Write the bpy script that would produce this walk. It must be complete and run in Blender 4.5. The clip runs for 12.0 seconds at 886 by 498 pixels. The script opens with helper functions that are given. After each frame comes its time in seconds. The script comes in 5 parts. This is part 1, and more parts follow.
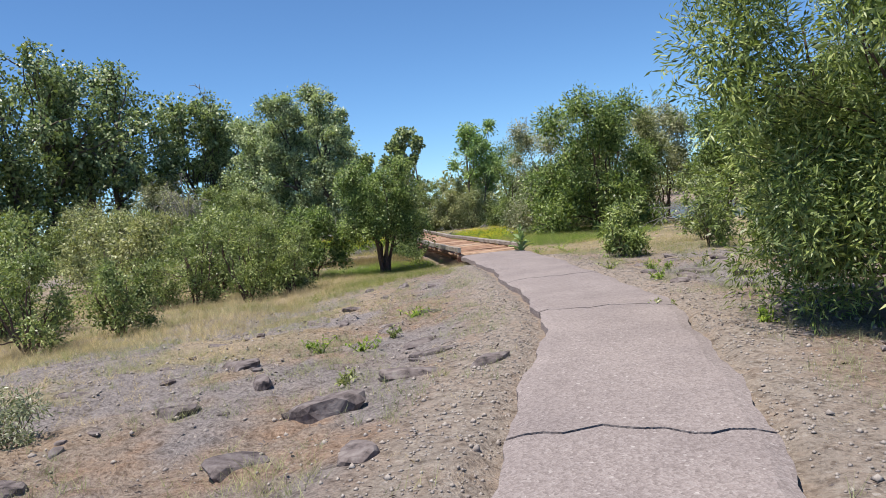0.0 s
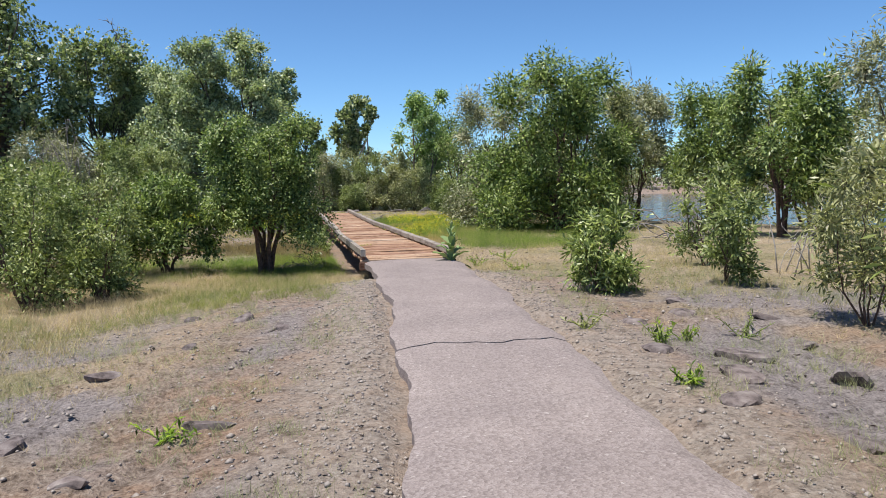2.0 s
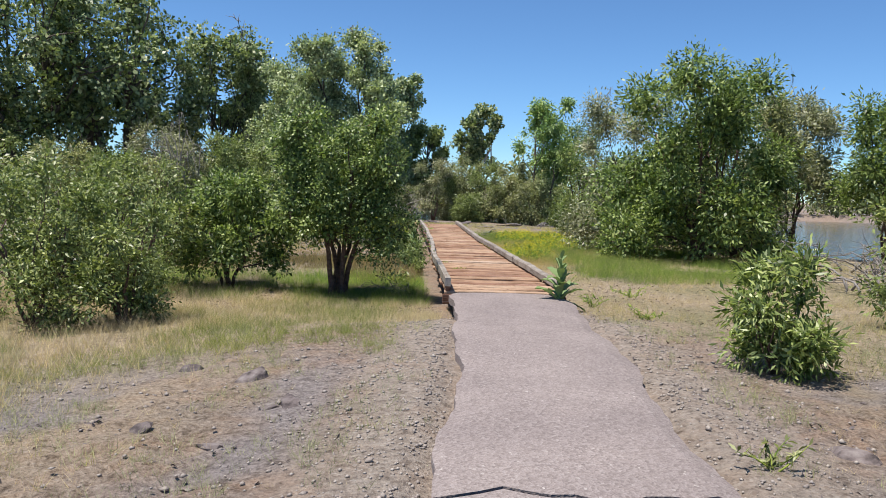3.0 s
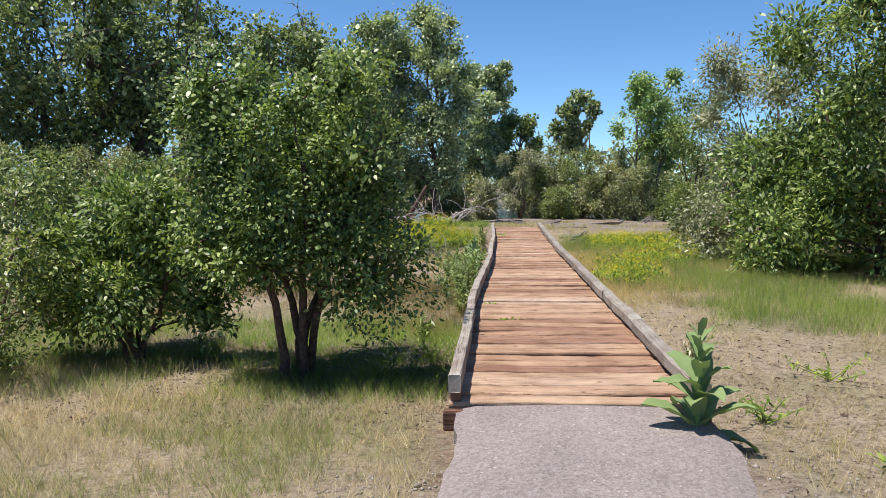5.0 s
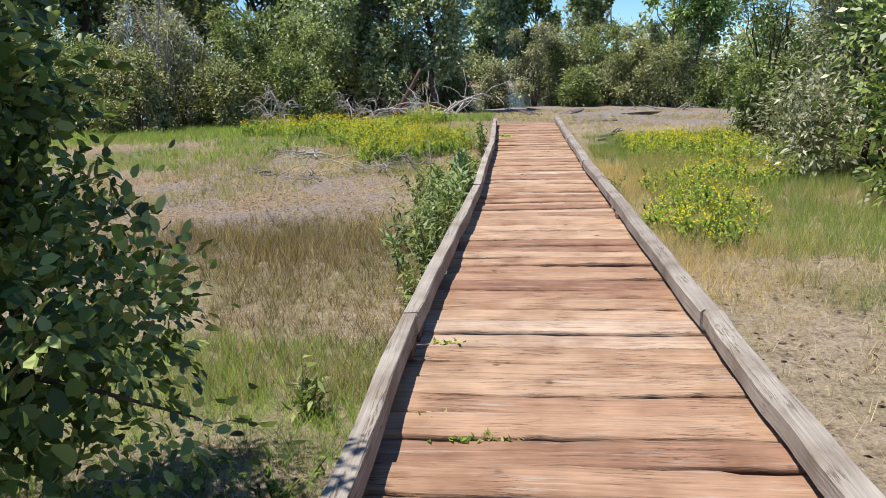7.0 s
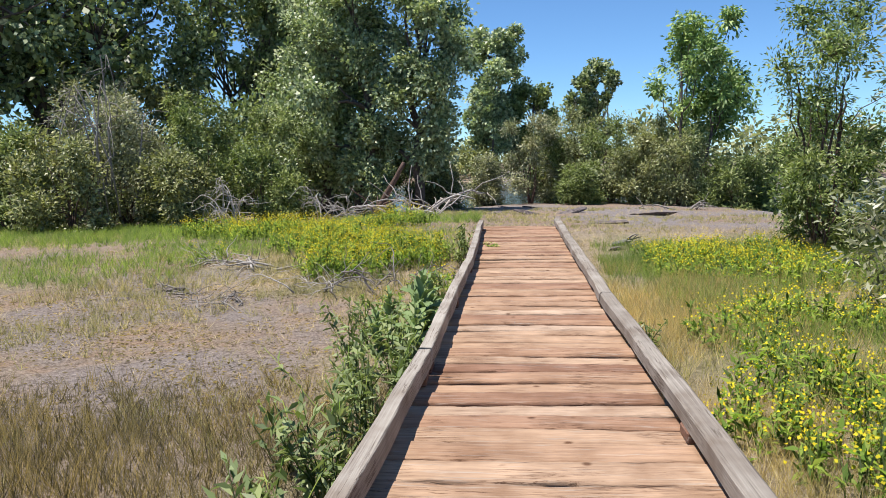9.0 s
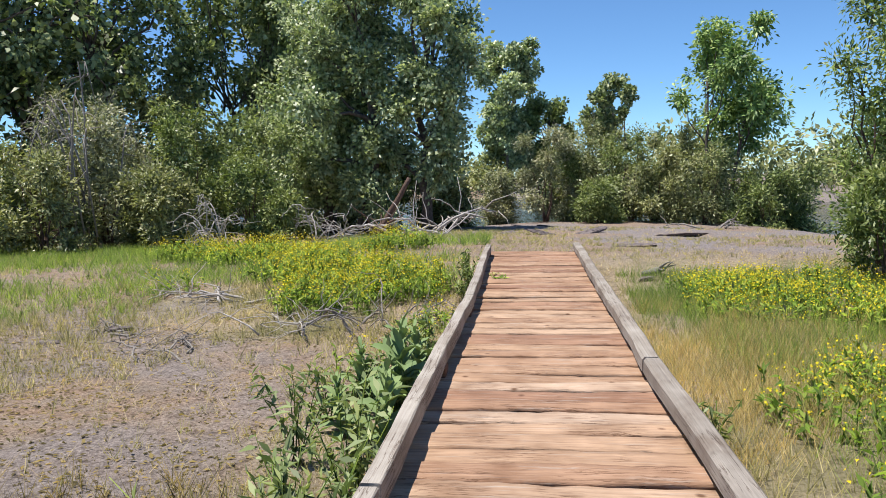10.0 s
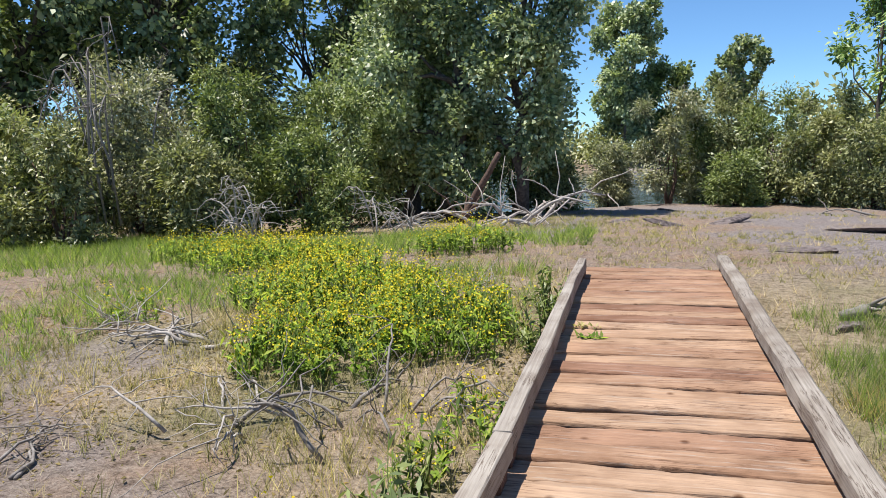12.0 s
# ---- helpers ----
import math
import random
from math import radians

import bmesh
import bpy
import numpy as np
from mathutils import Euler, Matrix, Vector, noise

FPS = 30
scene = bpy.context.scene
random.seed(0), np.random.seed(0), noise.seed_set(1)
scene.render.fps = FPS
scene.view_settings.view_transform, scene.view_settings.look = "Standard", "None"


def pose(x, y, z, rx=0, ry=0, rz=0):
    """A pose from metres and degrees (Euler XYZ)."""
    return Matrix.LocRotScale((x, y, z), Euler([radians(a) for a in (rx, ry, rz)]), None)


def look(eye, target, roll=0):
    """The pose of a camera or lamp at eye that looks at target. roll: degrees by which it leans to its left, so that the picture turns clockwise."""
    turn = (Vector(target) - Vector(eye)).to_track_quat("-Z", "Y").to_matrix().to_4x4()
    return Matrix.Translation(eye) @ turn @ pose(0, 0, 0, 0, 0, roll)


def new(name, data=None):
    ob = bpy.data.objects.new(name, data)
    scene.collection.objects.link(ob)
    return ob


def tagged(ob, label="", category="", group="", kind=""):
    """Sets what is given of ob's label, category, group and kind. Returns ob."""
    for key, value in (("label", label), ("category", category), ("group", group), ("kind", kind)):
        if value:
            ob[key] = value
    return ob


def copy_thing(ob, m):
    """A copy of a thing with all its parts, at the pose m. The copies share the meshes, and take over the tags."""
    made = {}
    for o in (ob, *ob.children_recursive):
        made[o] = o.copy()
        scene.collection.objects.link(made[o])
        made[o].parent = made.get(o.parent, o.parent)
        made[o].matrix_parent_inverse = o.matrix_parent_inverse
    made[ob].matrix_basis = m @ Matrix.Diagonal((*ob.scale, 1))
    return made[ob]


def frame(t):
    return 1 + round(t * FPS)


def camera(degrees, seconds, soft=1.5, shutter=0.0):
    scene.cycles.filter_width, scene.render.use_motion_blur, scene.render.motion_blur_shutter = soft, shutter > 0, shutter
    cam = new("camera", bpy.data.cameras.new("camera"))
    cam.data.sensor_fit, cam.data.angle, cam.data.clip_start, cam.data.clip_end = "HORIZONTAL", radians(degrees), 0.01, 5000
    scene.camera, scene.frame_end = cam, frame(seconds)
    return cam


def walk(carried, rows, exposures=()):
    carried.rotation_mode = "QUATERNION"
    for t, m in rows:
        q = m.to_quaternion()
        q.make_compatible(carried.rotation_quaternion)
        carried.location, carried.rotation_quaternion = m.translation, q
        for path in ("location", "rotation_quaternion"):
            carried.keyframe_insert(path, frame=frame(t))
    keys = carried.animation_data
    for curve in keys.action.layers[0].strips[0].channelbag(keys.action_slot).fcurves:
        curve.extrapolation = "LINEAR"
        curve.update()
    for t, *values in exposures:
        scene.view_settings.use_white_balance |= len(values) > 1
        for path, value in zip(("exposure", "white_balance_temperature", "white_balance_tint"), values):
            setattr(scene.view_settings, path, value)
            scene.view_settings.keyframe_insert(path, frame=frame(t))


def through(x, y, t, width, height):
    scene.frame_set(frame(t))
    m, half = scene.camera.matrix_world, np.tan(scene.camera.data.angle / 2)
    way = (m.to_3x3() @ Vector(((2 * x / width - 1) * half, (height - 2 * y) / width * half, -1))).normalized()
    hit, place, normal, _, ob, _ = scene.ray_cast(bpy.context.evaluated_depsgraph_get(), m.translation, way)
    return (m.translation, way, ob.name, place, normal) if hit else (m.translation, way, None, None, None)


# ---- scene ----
cam = camera(59.7, 12.0, 0.5)
PATH = [
    (0, look((-3.953, -18.131, 1.167), (-3.347, -14.183, 0.953), -5.7)),
    (0.5, look((-3.531, -16.846, 1.167), (-2.487, -12.99, 0.955), -1.4)),
    (1, look((-3.125, -15.51, 1.173), (-2.041, -11.67, 0.893), -1.3)),
    (1.5, look((-2.666, -14.238, 1.273), (-1.6, -10.396, 0.953), -1.2)),
    (2, look((-2.223, -12.893, 1.295), (-1.373, -9.001, 0.943), -1.1)),
    (2.5, look((-1.833, -11.565, 1.304), (-1.313, -7.615, 0.944), 0.2)),
    (3, look((-1.48, -10.189, 1.323), (-1.238, -6.207, 1.021), 1.9)),
    (3.2, look((-1.371, -9.641, 1.332), (-1.167, -5.659, 1.028), 1.9)),
    (4.8, look((-0.58, -5.322, 1.368), (-0.844, -1.342, 1.052), -0.4)),
    (5, look((-0.499, -4.808, 1.381), (-0.783, -0.832, 1.045), -0.6)),
    (5.5, look((-0.358, -3.498, 1.398), (-0.722, 0.454, 0.898), -1.2)),
    (6, look((-0.225, -2.224, 1.391), (-0.781, 1.69, 0.773), -1.8)),
    (6.5, look((-0.188, -0.956, 1.389), (-0.706, 2.918, 0.539), -3.1)),
    (7, look((-0.245, 0.323, 1.378), (-0.615, 4.197, 0.458), -1.6)),
    (7.5, look((-0.21, 1.461, 1.39), (-0.6, 5.377, 0.682), -1.1)),
    (7.7, look((-0.225, 1.903, 1.389), (-0.601, 5.845, 0.823), -1.0)),
    (9.3, look((-0.092, 4.309, 1.258), (-0.450, 8.265, 0.82), -1.1)),
    (9.5, look((-0.092, 4.699, 1.252), (-0.457, 8.657, 0.826), -1.2)),
    (10, look((-0.058, 5.696, 1.265), (-0.494, 9.652, 0.903), -1.1)),
    (10.5, look((-0.052, 6.693, 1.289), (-0.642, 10.627, 0.877), -1.7)),
    (11, look((-0.008, 7.703, 1.332), (-1.096, 11.525, 0.882), -2.2)),
    (11.5, look((-0.009, 8.713, 1.312), (-1.231, 12.493, 0.832), -1.7)),
    (12, look((-0.045, 9.76, 1.314), (-1.061, 13.598, 0.824), -1.4)),
]
walk(cam, PATH, [(0.0, 0.3), (3.0, 0.28), (6.0, 0.36), (12.0, 0.4)])

# ---- world, sun, exposure ----
SUN_DIR = Vector((-0.30, -0.08, 0.94)).normalized()
world = bpy.data.worlds.new("world")
scene.world = world
world.use_nodes = True
sky = world.node_tree.nodes.new("ShaderNodeTexSky")
sky.sky_type, sky.sun_disc = "NISHITA", False
sky.sun_elevation = math.asin(SUN_DIR.z)
sky.sun_rotation = math.atan2(SUN_DIR.x, SUN_DIR.y)
sky.altitude, sky.air_density, sky.dust_density, sky.ozone_density = 1800, 0.9, 0.0, 6.0
tint = world.node_tree.nodes.new("ShaderNodeMix")
tint.data_type, tint.blend_type = "RGBA", "MULTIPLY"
tint.inputs[0].default_value, tint.inputs[7].default_value = 1.0, (0.80, 0.98, 1.07, 1)
world.node_tree.links.new(sky.outputs[0], tint.inputs[6])
world.node_tree.links.new(tint.outputs[2], world.node_tree.nodes["Background"].inputs[0])
world.node_tree.nodes["Background"].inputs[1].default_value = 0.118
sun = new("sun", bpy.data.lights.new("sun", "SUN"))
sun.data.energy, sun.data.angle, sun.data.color = 5.0, radians(0.55), (1.0, 0.95, 0.87)
sun.matrix_world = look(SUN_DIR * 60, (0, 0, 0))

# ---- materials ----


def shader(name):
    m = bpy.data.materials.new(name)
    m.use_nodes = True
    return m, m.node_tree.nodes, m.node_tree.links, m.node_tree.nodes["Principled BSDF"]


def ramp(nodes, stops):
    r = nodes.new("ShaderNodeValToRGB")
    while len(r.color_ramp.elements) < len(stops):
        r.color_ramp.elements.new(0.5)
    for e, (p, c) in zip(r.color_ramp.elements, stops):
        e.position, e.color = p, (*c, 1)
    return r


def noise_tex(nodes, links, scale, detail=4.0, vec=None, rough=0.55):
    n = nodes.new("ShaderNodeTexNoise")
    n.inputs["Scale"].default_value, n.inputs["Detail"].default_value = scale, detail
    n.inputs["Roughness"].default_value = rough
    if vec is not None:
        links.new(vec, n.inputs["Vector"])
    return n


def mixed(nodes, links, fac, a, b, blend="MIX"):
    x = nodes.new("ShaderNodeMix")
    x.data_type, x.blend_type = "RGBA", blend
    for sock, v in ((x.inputs[0], fac), (x.inputs[6], a), (x.inputs[7], b)):
        if isinstance(v, (int, float)):
            sock.default_value = v
        elif isinstance(v, tuple):
            sock.default_value = (*v, 1)
        else:
            links.new(v, sock)
    return x.outputs[2]


def bumped(nodes, links, p, height, strength, distance=0.02):
    b = nodes.new("ShaderNodeBump")
    b.inputs["Strength"].default_value, b.inputs["Distance"].default_value = strength, distance
    links.new(height, b.inputs["Height"])
    links.new(b.outputs[0], p.inputs["Normal"])


def leaf_material(name, dark, mid, light, through=0.3, rough=0.5, lift=0.3, shade=0.22):
    """Leaves: each one its own green, with shade and highlights in the tones, thin enough to let some light pass."""
    m, nodes, links, p = shader(name)
    geo = nodes.new("ShaderNodeNewGeometry")
    # the dark share stands in for shaded leaves, the light end for sunlit ones
    r = ramp(nodes, [(0.0, dark), (shade, dark), (0.58, mid), (1.0, light)])
    links.new(geo.outputs["Random Per Island"], r.inputs[0])
    patch = noise_tex(nodes, links, 0.9, 3, geo.outputs["Position"])
    tone = ramp(nodes, [(0.3, (0.7, 0.75, 0.7)), (0.7, (1.2, 1.12, 0.95))])
    links.new(patch.outputs[0], tone.inputs[0])
    col = mixed(nodes, links, 1.0, r.outputs[0], tone.outputs[0], "MULTIPLY")
    links.new(col, p.inputs["Base Color"])
    p.inputs["Roughness"].default_value, p.inputs["Specular IOR Level"].default_value = rough, 0.45
    soft = nodes.new("ShaderNodeVectorMath")
    soft.operation = "MULTIPLY_ADD"
    links.new(geo.outputs["Normal"], soft.inputs[0])
    soft.inputs[1].default_value, soft.inputs[2].default_value = (1 - lift,) * 3, (0, 0, lift)
    flat = nodes.new("ShaderNodeVectorMath")
    flat.operation = "NORMALIZE"
    links.new(soft.outputs[0], flat.inputs[0])
    links.new(flat.outputs[0], p.inputs["Normal"])
    tr = nodes.new("ShaderNodeBsdfTranslucent")
    links.new(mixed(nodes, links, 1.0, col, (1.15, 1.25, 0.65), "MULTIPLY"), tr.inputs[0])
    mx = nodes.new("ShaderNodeMixShader")
    mx.inputs[0].default_value = through
    links.new(p.outputs[0], mx.inputs[1])
    links.new(tr.outputs[0], mx.inputs[2])
    links.new(mx.outputs[0], nodes["Material Output"].inputs[0])
    return m


def bark_material(name, a, b, scale=14):
    m, nodes, links, p = shader(name)
    geo = nodes.new("ShaderNodeNewGeometry")
    n = noise_tex(nodes, links, scale, 6, geo.outputs["Position"])
    r = ramp(nodes, [(0.3, a), (0.7, b)])
    links.new(n.outputs[0], r.inputs[0])
    links.new(r.outputs[0], p.inputs["Base Color"])
    p.inputs["Roughness"].default_value = 0.9
    bumped(nodes, links, p, n.outputs[0], 0.7)
    return m


def wood_material(name, tones, grain=(3.0, 55.0, 55.0), crack=0.5, rough=0.85, knots=True):
    """Weathered timber with the grain along the piece's own x, one tone a piece."""
    m, nodes, links, p = shader(name)
    tc = nodes.new("ShaderNodeTexCoord")
    info = nodes.new("ShaderNodeObjectInfo")
    off = nodes.new("ShaderNodeVectorMath")
    off.operation = "MULTIPLY_ADD"
    links.new(info.outputs["Random"], off.inputs[0])
    off.inputs[1].default_value = (37.0, 19.0, 53.0)
    links.new(tc.outputs["Object"], off.inputs[2])
    mp = nodes.new("ShaderNodeMapping")
    mp.inputs["Scale"].default_value = grain
    links.new(off.outputs[0], mp.inputs[0])
    fine = noise_tex(nodes, links, 1.0, 8, mp.outputs[0], 0.65)
    broad = noise_tex(nodes, links, 3.2, 3, off.outputs[0])
    piece = ramp(nodes, tones)
    links.new(info.outputs["Random"], piece.inputs[0])
    g = ramp(nodes, [(0.30, (0.40, 0.35, 0.32)), (0.38, (0.82, 0.79, 0.77)), (0.55, (1.02, 1.0, 0.98)), (0.75, (1.2, 1.19, 1.17))])
    links.new(fine.outputs[0], g.inputs[0])
    b = ramp(nodes, [(0.3, (0.72, 0.66, 0.62)), (0.5, (1.0, 1.0, 1.0)), (0.72, (1.26, 1.28, 1.3))])
    links.new(broad.outputs[0], b.inputs[0])
    col = mixed(nodes, links, 1.0, piece.outputs[0], g.outputs[0], "MULTIPLY")
    col = mixed(nodes, links, 1.0, col, b.outputs[0], "MULTIPLY")
    if knots:
        v = nodes.new("ShaderNodeTexVoronoi")
        v.inputs["Scale"].default_value = 4.0
        links.new(off.outputs[0], v.inputs["Vector"])
        k = ramp(nodes, [(0.04, (0.35, 0.27, 0.22)), (0.11, (1, 1, 1))])
        links.new(v.outputs["Distance"], k.inputs[0])
        col = mixed(nodes, links, 1.0, col, k.outputs[0], "MULTIPLY")
    # long drying splits and silvered patches
    mp2 = nodes.new("ShaderNodeMapping")
    mp2.inputs["Scale"].default_value = (1.6, 34.0, 34.0)
    links.new(off.outputs[0], mp2.inputs[0])
    split = noise_tex(nodes, links, 1.0, 5, mp2.outputs[0], 0.6)
    line = ramp(nodes, [(0.475, (1, 1, 1)), (0.497, (0.36, 0.3, 0.27)), (0.503, (0.36, 0.3, 0.27)), (0.525, (1, 1, 1))])
    links.new(split.outputs[0], line.inputs[0])
    where = ramp(nodes, [(0.5, (0, 0, 0)), (0.58, (1, 1, 1))])
    spots = noise_tex(nodes, links, 2.3, 2, off.outputs[0])
    links.new(spots.outputs[0], where.inputs[0])
    col = mixed(nodes, links, where.outputs[0], col, mixed(nodes, links, 1.0, col, line.outputs[0], "MULTIPLY"))
    silver = noise_tex(nodes, links, 0.8, 6, mp.outputs[0], 0.7)
    pale = ramp(nodes, [(0.56, (0, 0, 0)), (0.68, (0.55, 0.55, 0.55))])
    links.new(silver.outputs[0], pale.inputs[0])
    col = mixed(nodes, links, pale.outputs[0], col, (0.47, 0.42, 0.37))
    links.new(col, p.inputs["Base Color"])
    p.inputs["Roughness"].default_value = rough
    p.inputs["Specular IOR Level"].default_value = 0.25
    bumped(nodes, links, p, fine.outputs[0], crack, 0.012)
    return m


def plain_material(name, stops, scale, rough=0.9, bump=0.4, detail=6):
    m, nodes, links, p = shader(name)
    geo = nodes.new("ShaderNodeNewGeometry")
    n = noise_tex(nodes, links, scale, detail, geo.outputs["Position"], 0.6)
    big = noise_tex(nodes, links, scale * 0.13, 3, geo.outputs["Position"])
    r = ramp(nodes, stops)
    links.new(n.outputs[0], r.inputs[0])
    t = ramp(nodes, [(0.3, (0.8, 0.8, 0.82)), (0.7, (1.12, 1.1, 1.06))])
    links.new(big.outputs[0], t.inputs[0])
    links.new(mixed(nodes, links, 1.0, r.outputs[0], t.outputs[0], "MULTIPLY"), p.inputs["Base Color"])
    p.inputs["Roughness"].default_value = rough
    p.inputs["Specular IOR Level"].default_value = 0.2
    bumped(nodes, links, p, n.outputs[0], bump)
    return m


def ground_material():
    """Soil and trodden grass; the mesh's zones say where gravel, turf and bare silt lie."""
    m, nodes, links, p = shader("ground_soil")
    geo = nodes.new("ShaderNodeNewGeometry")
    pos = geo.outputs["Position"]
    zone = nodes.new("ShaderNodeVertexColor")
    zone.layer_name = "zone"
    sep = nodes.new("ShaderNodeSeparateColor")
    links.new(zone.outputs[0], sep.inputs[0])
    fine = noise_tex(nodes, links, 38, 8, pos, 0.65)
    mid = noise_tex(nodes, links, 3.1, 6, pos, 0.6)
    broad = noise_tex(nodes, links, 0.55, 4, pos)
    soil = ramp(nodes, [(0.28, (0.09, 0.066, 0.055)), (0.43, (0.235, 0.178, 0.142)), (0.56, (0.33, 0.262, 0.212)), (0.78, (0.45, 0.39, 0.335))])
    links.new(fine.outputs[0], soil.inputs[0])
    rust = ramp(nodes, [(0.45, (1, 1, 1)), (0.66, (1.10, 0.96, 0.84))])
    links.new(mid.outputs[0], rust.inputs[0])
    base = mixed(nodes, links, 1.0, soil.outputs[0], rust.outputs[0], "MULTIPLY")
    lump = noise_tex(nodes, links, 11, 6, pos, 0.7)
    # shade of crevices painted into the low spots, with paler lumps between
    crevice_shade = ramp(nodes, [(0.34, (0.42, 0.39, 0.37)), (0.46, (0.92, 0.91, 0.9)), (0.7, (1.28, 1.27, 1.26))])
    links.new(lump.outputs[0], crevice_shade.inputs[0])
    # turf: straw with green in it
    turf = ramp(nodes, [(0.27, (0.15, 0.118, 0.075)), (0.48, (0.36, 0.285, 0.20)), (0.72, (0.50, 0.425, 0.335))])
    links.new(fine.outputs[0], turf.inputs[0])
    green = mixed(nodes, links, 0.45, turf.outputs[0], (0.13, 0.15, 0.045))
    gr = ramp(nodes, [(0.46, (0, 0, 0)), (0.62, (1, 1, 1))])
    links.new(broad.outputs[0], gr.inputs[0])
    turf2 = mixed(nodes, links, gr.outputs[0], turf.outputs[0], green)
    base = mixed(nodes, links, sep.outputs[1], base, turf2)
    # grey silt and lava rock
    rock = ramp(nodes, [(0.28, (0.10, 0.085, 0.085)), (0.5, (0.27, 0.235, 0.225)), (0.75, (0.40, 0.36, 0.345))])
    links.new(fine.outputs[0], rock.inputs[0])
    base = mixed(nodes, links, sep.outputs[2], base, rock.outputs[0])
    # gravel shoulder
    v = nodes.new("ShaderNodeTexVoronoi")
    v.inputs["Scale"].default_value = 46
    links.new(pos, v.inputs["Vector"])
    stone = ramp(nodes, [(0.0, (0.2, 0.165, 0.14)), (0.35, (0.36, 0.31, 0.265)), (0.8, (0.43, 0.38, 0.33)), (1.0, (0.56, 0.52, 0.48))])
    links.new(v.outputs["Color"], stone.inputs[0])
    grav = mixed(nodes, links, 0.45, stone.outputs[0], base)
    col = mixed(nodes, links, sep.outputs[0], base, grav)
    col = mixed(nodes, links, 0.85, col, mixed(nodes, links, 1.0, col, crevice_shade.outputs[0], "MULTIPLY"))
    links.new(col, p.inputs["Base Color"])
    p.inputs["Roughness"].default_value, p.inputs["Specular IOR Level"].default_value = 0.95, 0.15
    add = nodes.new("ShaderNodeMath")
    links.new(fine.outputs[0], add.inputs[0])
    links.new(lump.outputs[0], add.inputs[1])
    bumped(nodes, links, p, add.outputs[0], 1.0, 0.035)
    return m


def asphalt_material():
    m, nodes, links, p = shader("worn_asphalt")
    geo = nodes.new("ShaderNodeNewGeometry")
    pos = geo.outputs["Position"]
    v = nodes.new("ShaderNodeTexVoronoi")
    v.inputs["Scale"].default_value = 62
    links.new(pos, v.inputs["Vector"])
    stone = ramp(nodes, [(0.0, (0.20, 0.168, 0.158)), (0.5, (0.285, 0.242, 0.23)), (0.9, (0.33, 0.288, 0.275)), (1.0, (0.52, 0.475, 0.445))])
    links.new(v.outputs["Color"], stone.inputs[0])
    n = noise_tex(nodes, links, 1.3, 5, pos)
    t = ramp(nodes, [(0.3, (0.86, 0.84, 0.84)), (0.7, (1.1, 1.08, 1.06))])
    links.new(n.outputs[0], t.inputs[0])
    f = noise_tex(nodes, links, 120, 4, pos)
    t2 = ramp(nodes, [(0.3, (0.75, 0.74, 0.74)), (0.65, (1.12, 1.12, 1.12))])
    links.new(f.outputs[0], t2.inputs[0])
    col = mixed(nodes, links, 1.0, stone.outputs[0], t.outputs[0], "MULTIPLY")
    col = mixed(nodes, links, 1.0, col, t2.outputs[0], "MULTIPLY")
    links.new(col, p.inputs["Base Color"])
    p.inputs["Roughness"].default_value, p.inputs["Specular IOR Level"].default_value = 0.92, 0.2
    bumped(nodes, links, p, v.outputs["Distance"], 0.5, 0.008)
    return m


GROUND = ground_material()
ASPHALT = asphalt_material()
PLANK = wood_material("red_brown_plank", [(0.0, (0.27, 0.15, 0.10)), (0.25, (0.36, 0.22, 0.143)), (0.6, (0.405, 0.265, 0.175)), (0.85, (0.44, 0.30, 0.205)), (1.0, (0.49, 0.37, 0.285))], crack=0.8)
RAIL = wood_material("grey_weathered_rail", [(0.0, (0.28, 0.25, 0.22)), (1.0, (0.36, 0.325, 0.285))], (1.5, 90, 90), 0.5, knots=False)
BEAM = wood_material("dark_beam", [(0.0, (0.16, 0.08, 0.055)), (1.0, (0.2, 0.11, 0.075))])
BARK = bark_material("grey_brown_bark", (0.045, 0.034, 0.028), (0.15, 0.12, 0.10))
BARK_RED = bark_material("red_brown_stems", (0.05, 0.028, 0.022), (0.16, 0.10, 0.075), 20)
DEADWOOD = bark_material("bleached_dead_wood", (0.27, 0.235, 0.21), (0.52, 0.48, 0.44), 18)
DEADGREY = bark_material("grey_dead_twigs", (0.16, 0.14, 0.125), (0.33, 0.30, 0.275), 18)
ROCK = plain_material("purple_grey_lava_rock", [(0.3, (0.04, 0.033, 0.033)), (0.48, (0.16, 0.13, 0.125)), (0.65, (0.25, 0.215, 0.205)), (0.82, (0.36, 0.335, 0.29))], 11, bump=0.9)
STONES = plain_material("pale_gravel", [(0.3, (0.25, 0.21, 0.19)), (0.6, (0.42, 0.37, 0.33)), (0.8, (0.56, 0.52, 0.48))], 30)
LEAF_WILLOW = leaf_material("willow_leaf", (0.08, 0.12, 0.034), (0.27, 0.345, 0.1), (0.54, 0.6, 0.27), 0.28, 0.42, 0.2, 0.1)
LEAF_BUSH = leaf_material("glossy_bush_leaf", (0.065, 0.105, 0.03), (0.23, 0.32, 0.095), (0.48, 0.56, 0.24), 0.3, 0.42, 0.2, 0.1)
LEAF_COTTON = leaf_material("cottonwood_leaf", (0.16, 0.21, 0.115), (0.43, 0.51, 0.31), (0.66, 0.72, 0.52), 0.3, 0.42, 0.2, 0.1)
LEAF_DARK = leaf_material("dark_tree_leaf", (0.085, 0.12, 0.05), (0.26, 0.33, 0.16), (0.5, 0.56, 0.34), 0.28, 0.42, 0.2, 0.1)
LEAF_OLIVE = leaf_material("olive_shrub_leaf", (0.13, 0.145, 0.065), (0.32, 0.34, 0.165), (0.55, 0.56, 0.33), 0.28, 0.42, 0.2, 0.1)
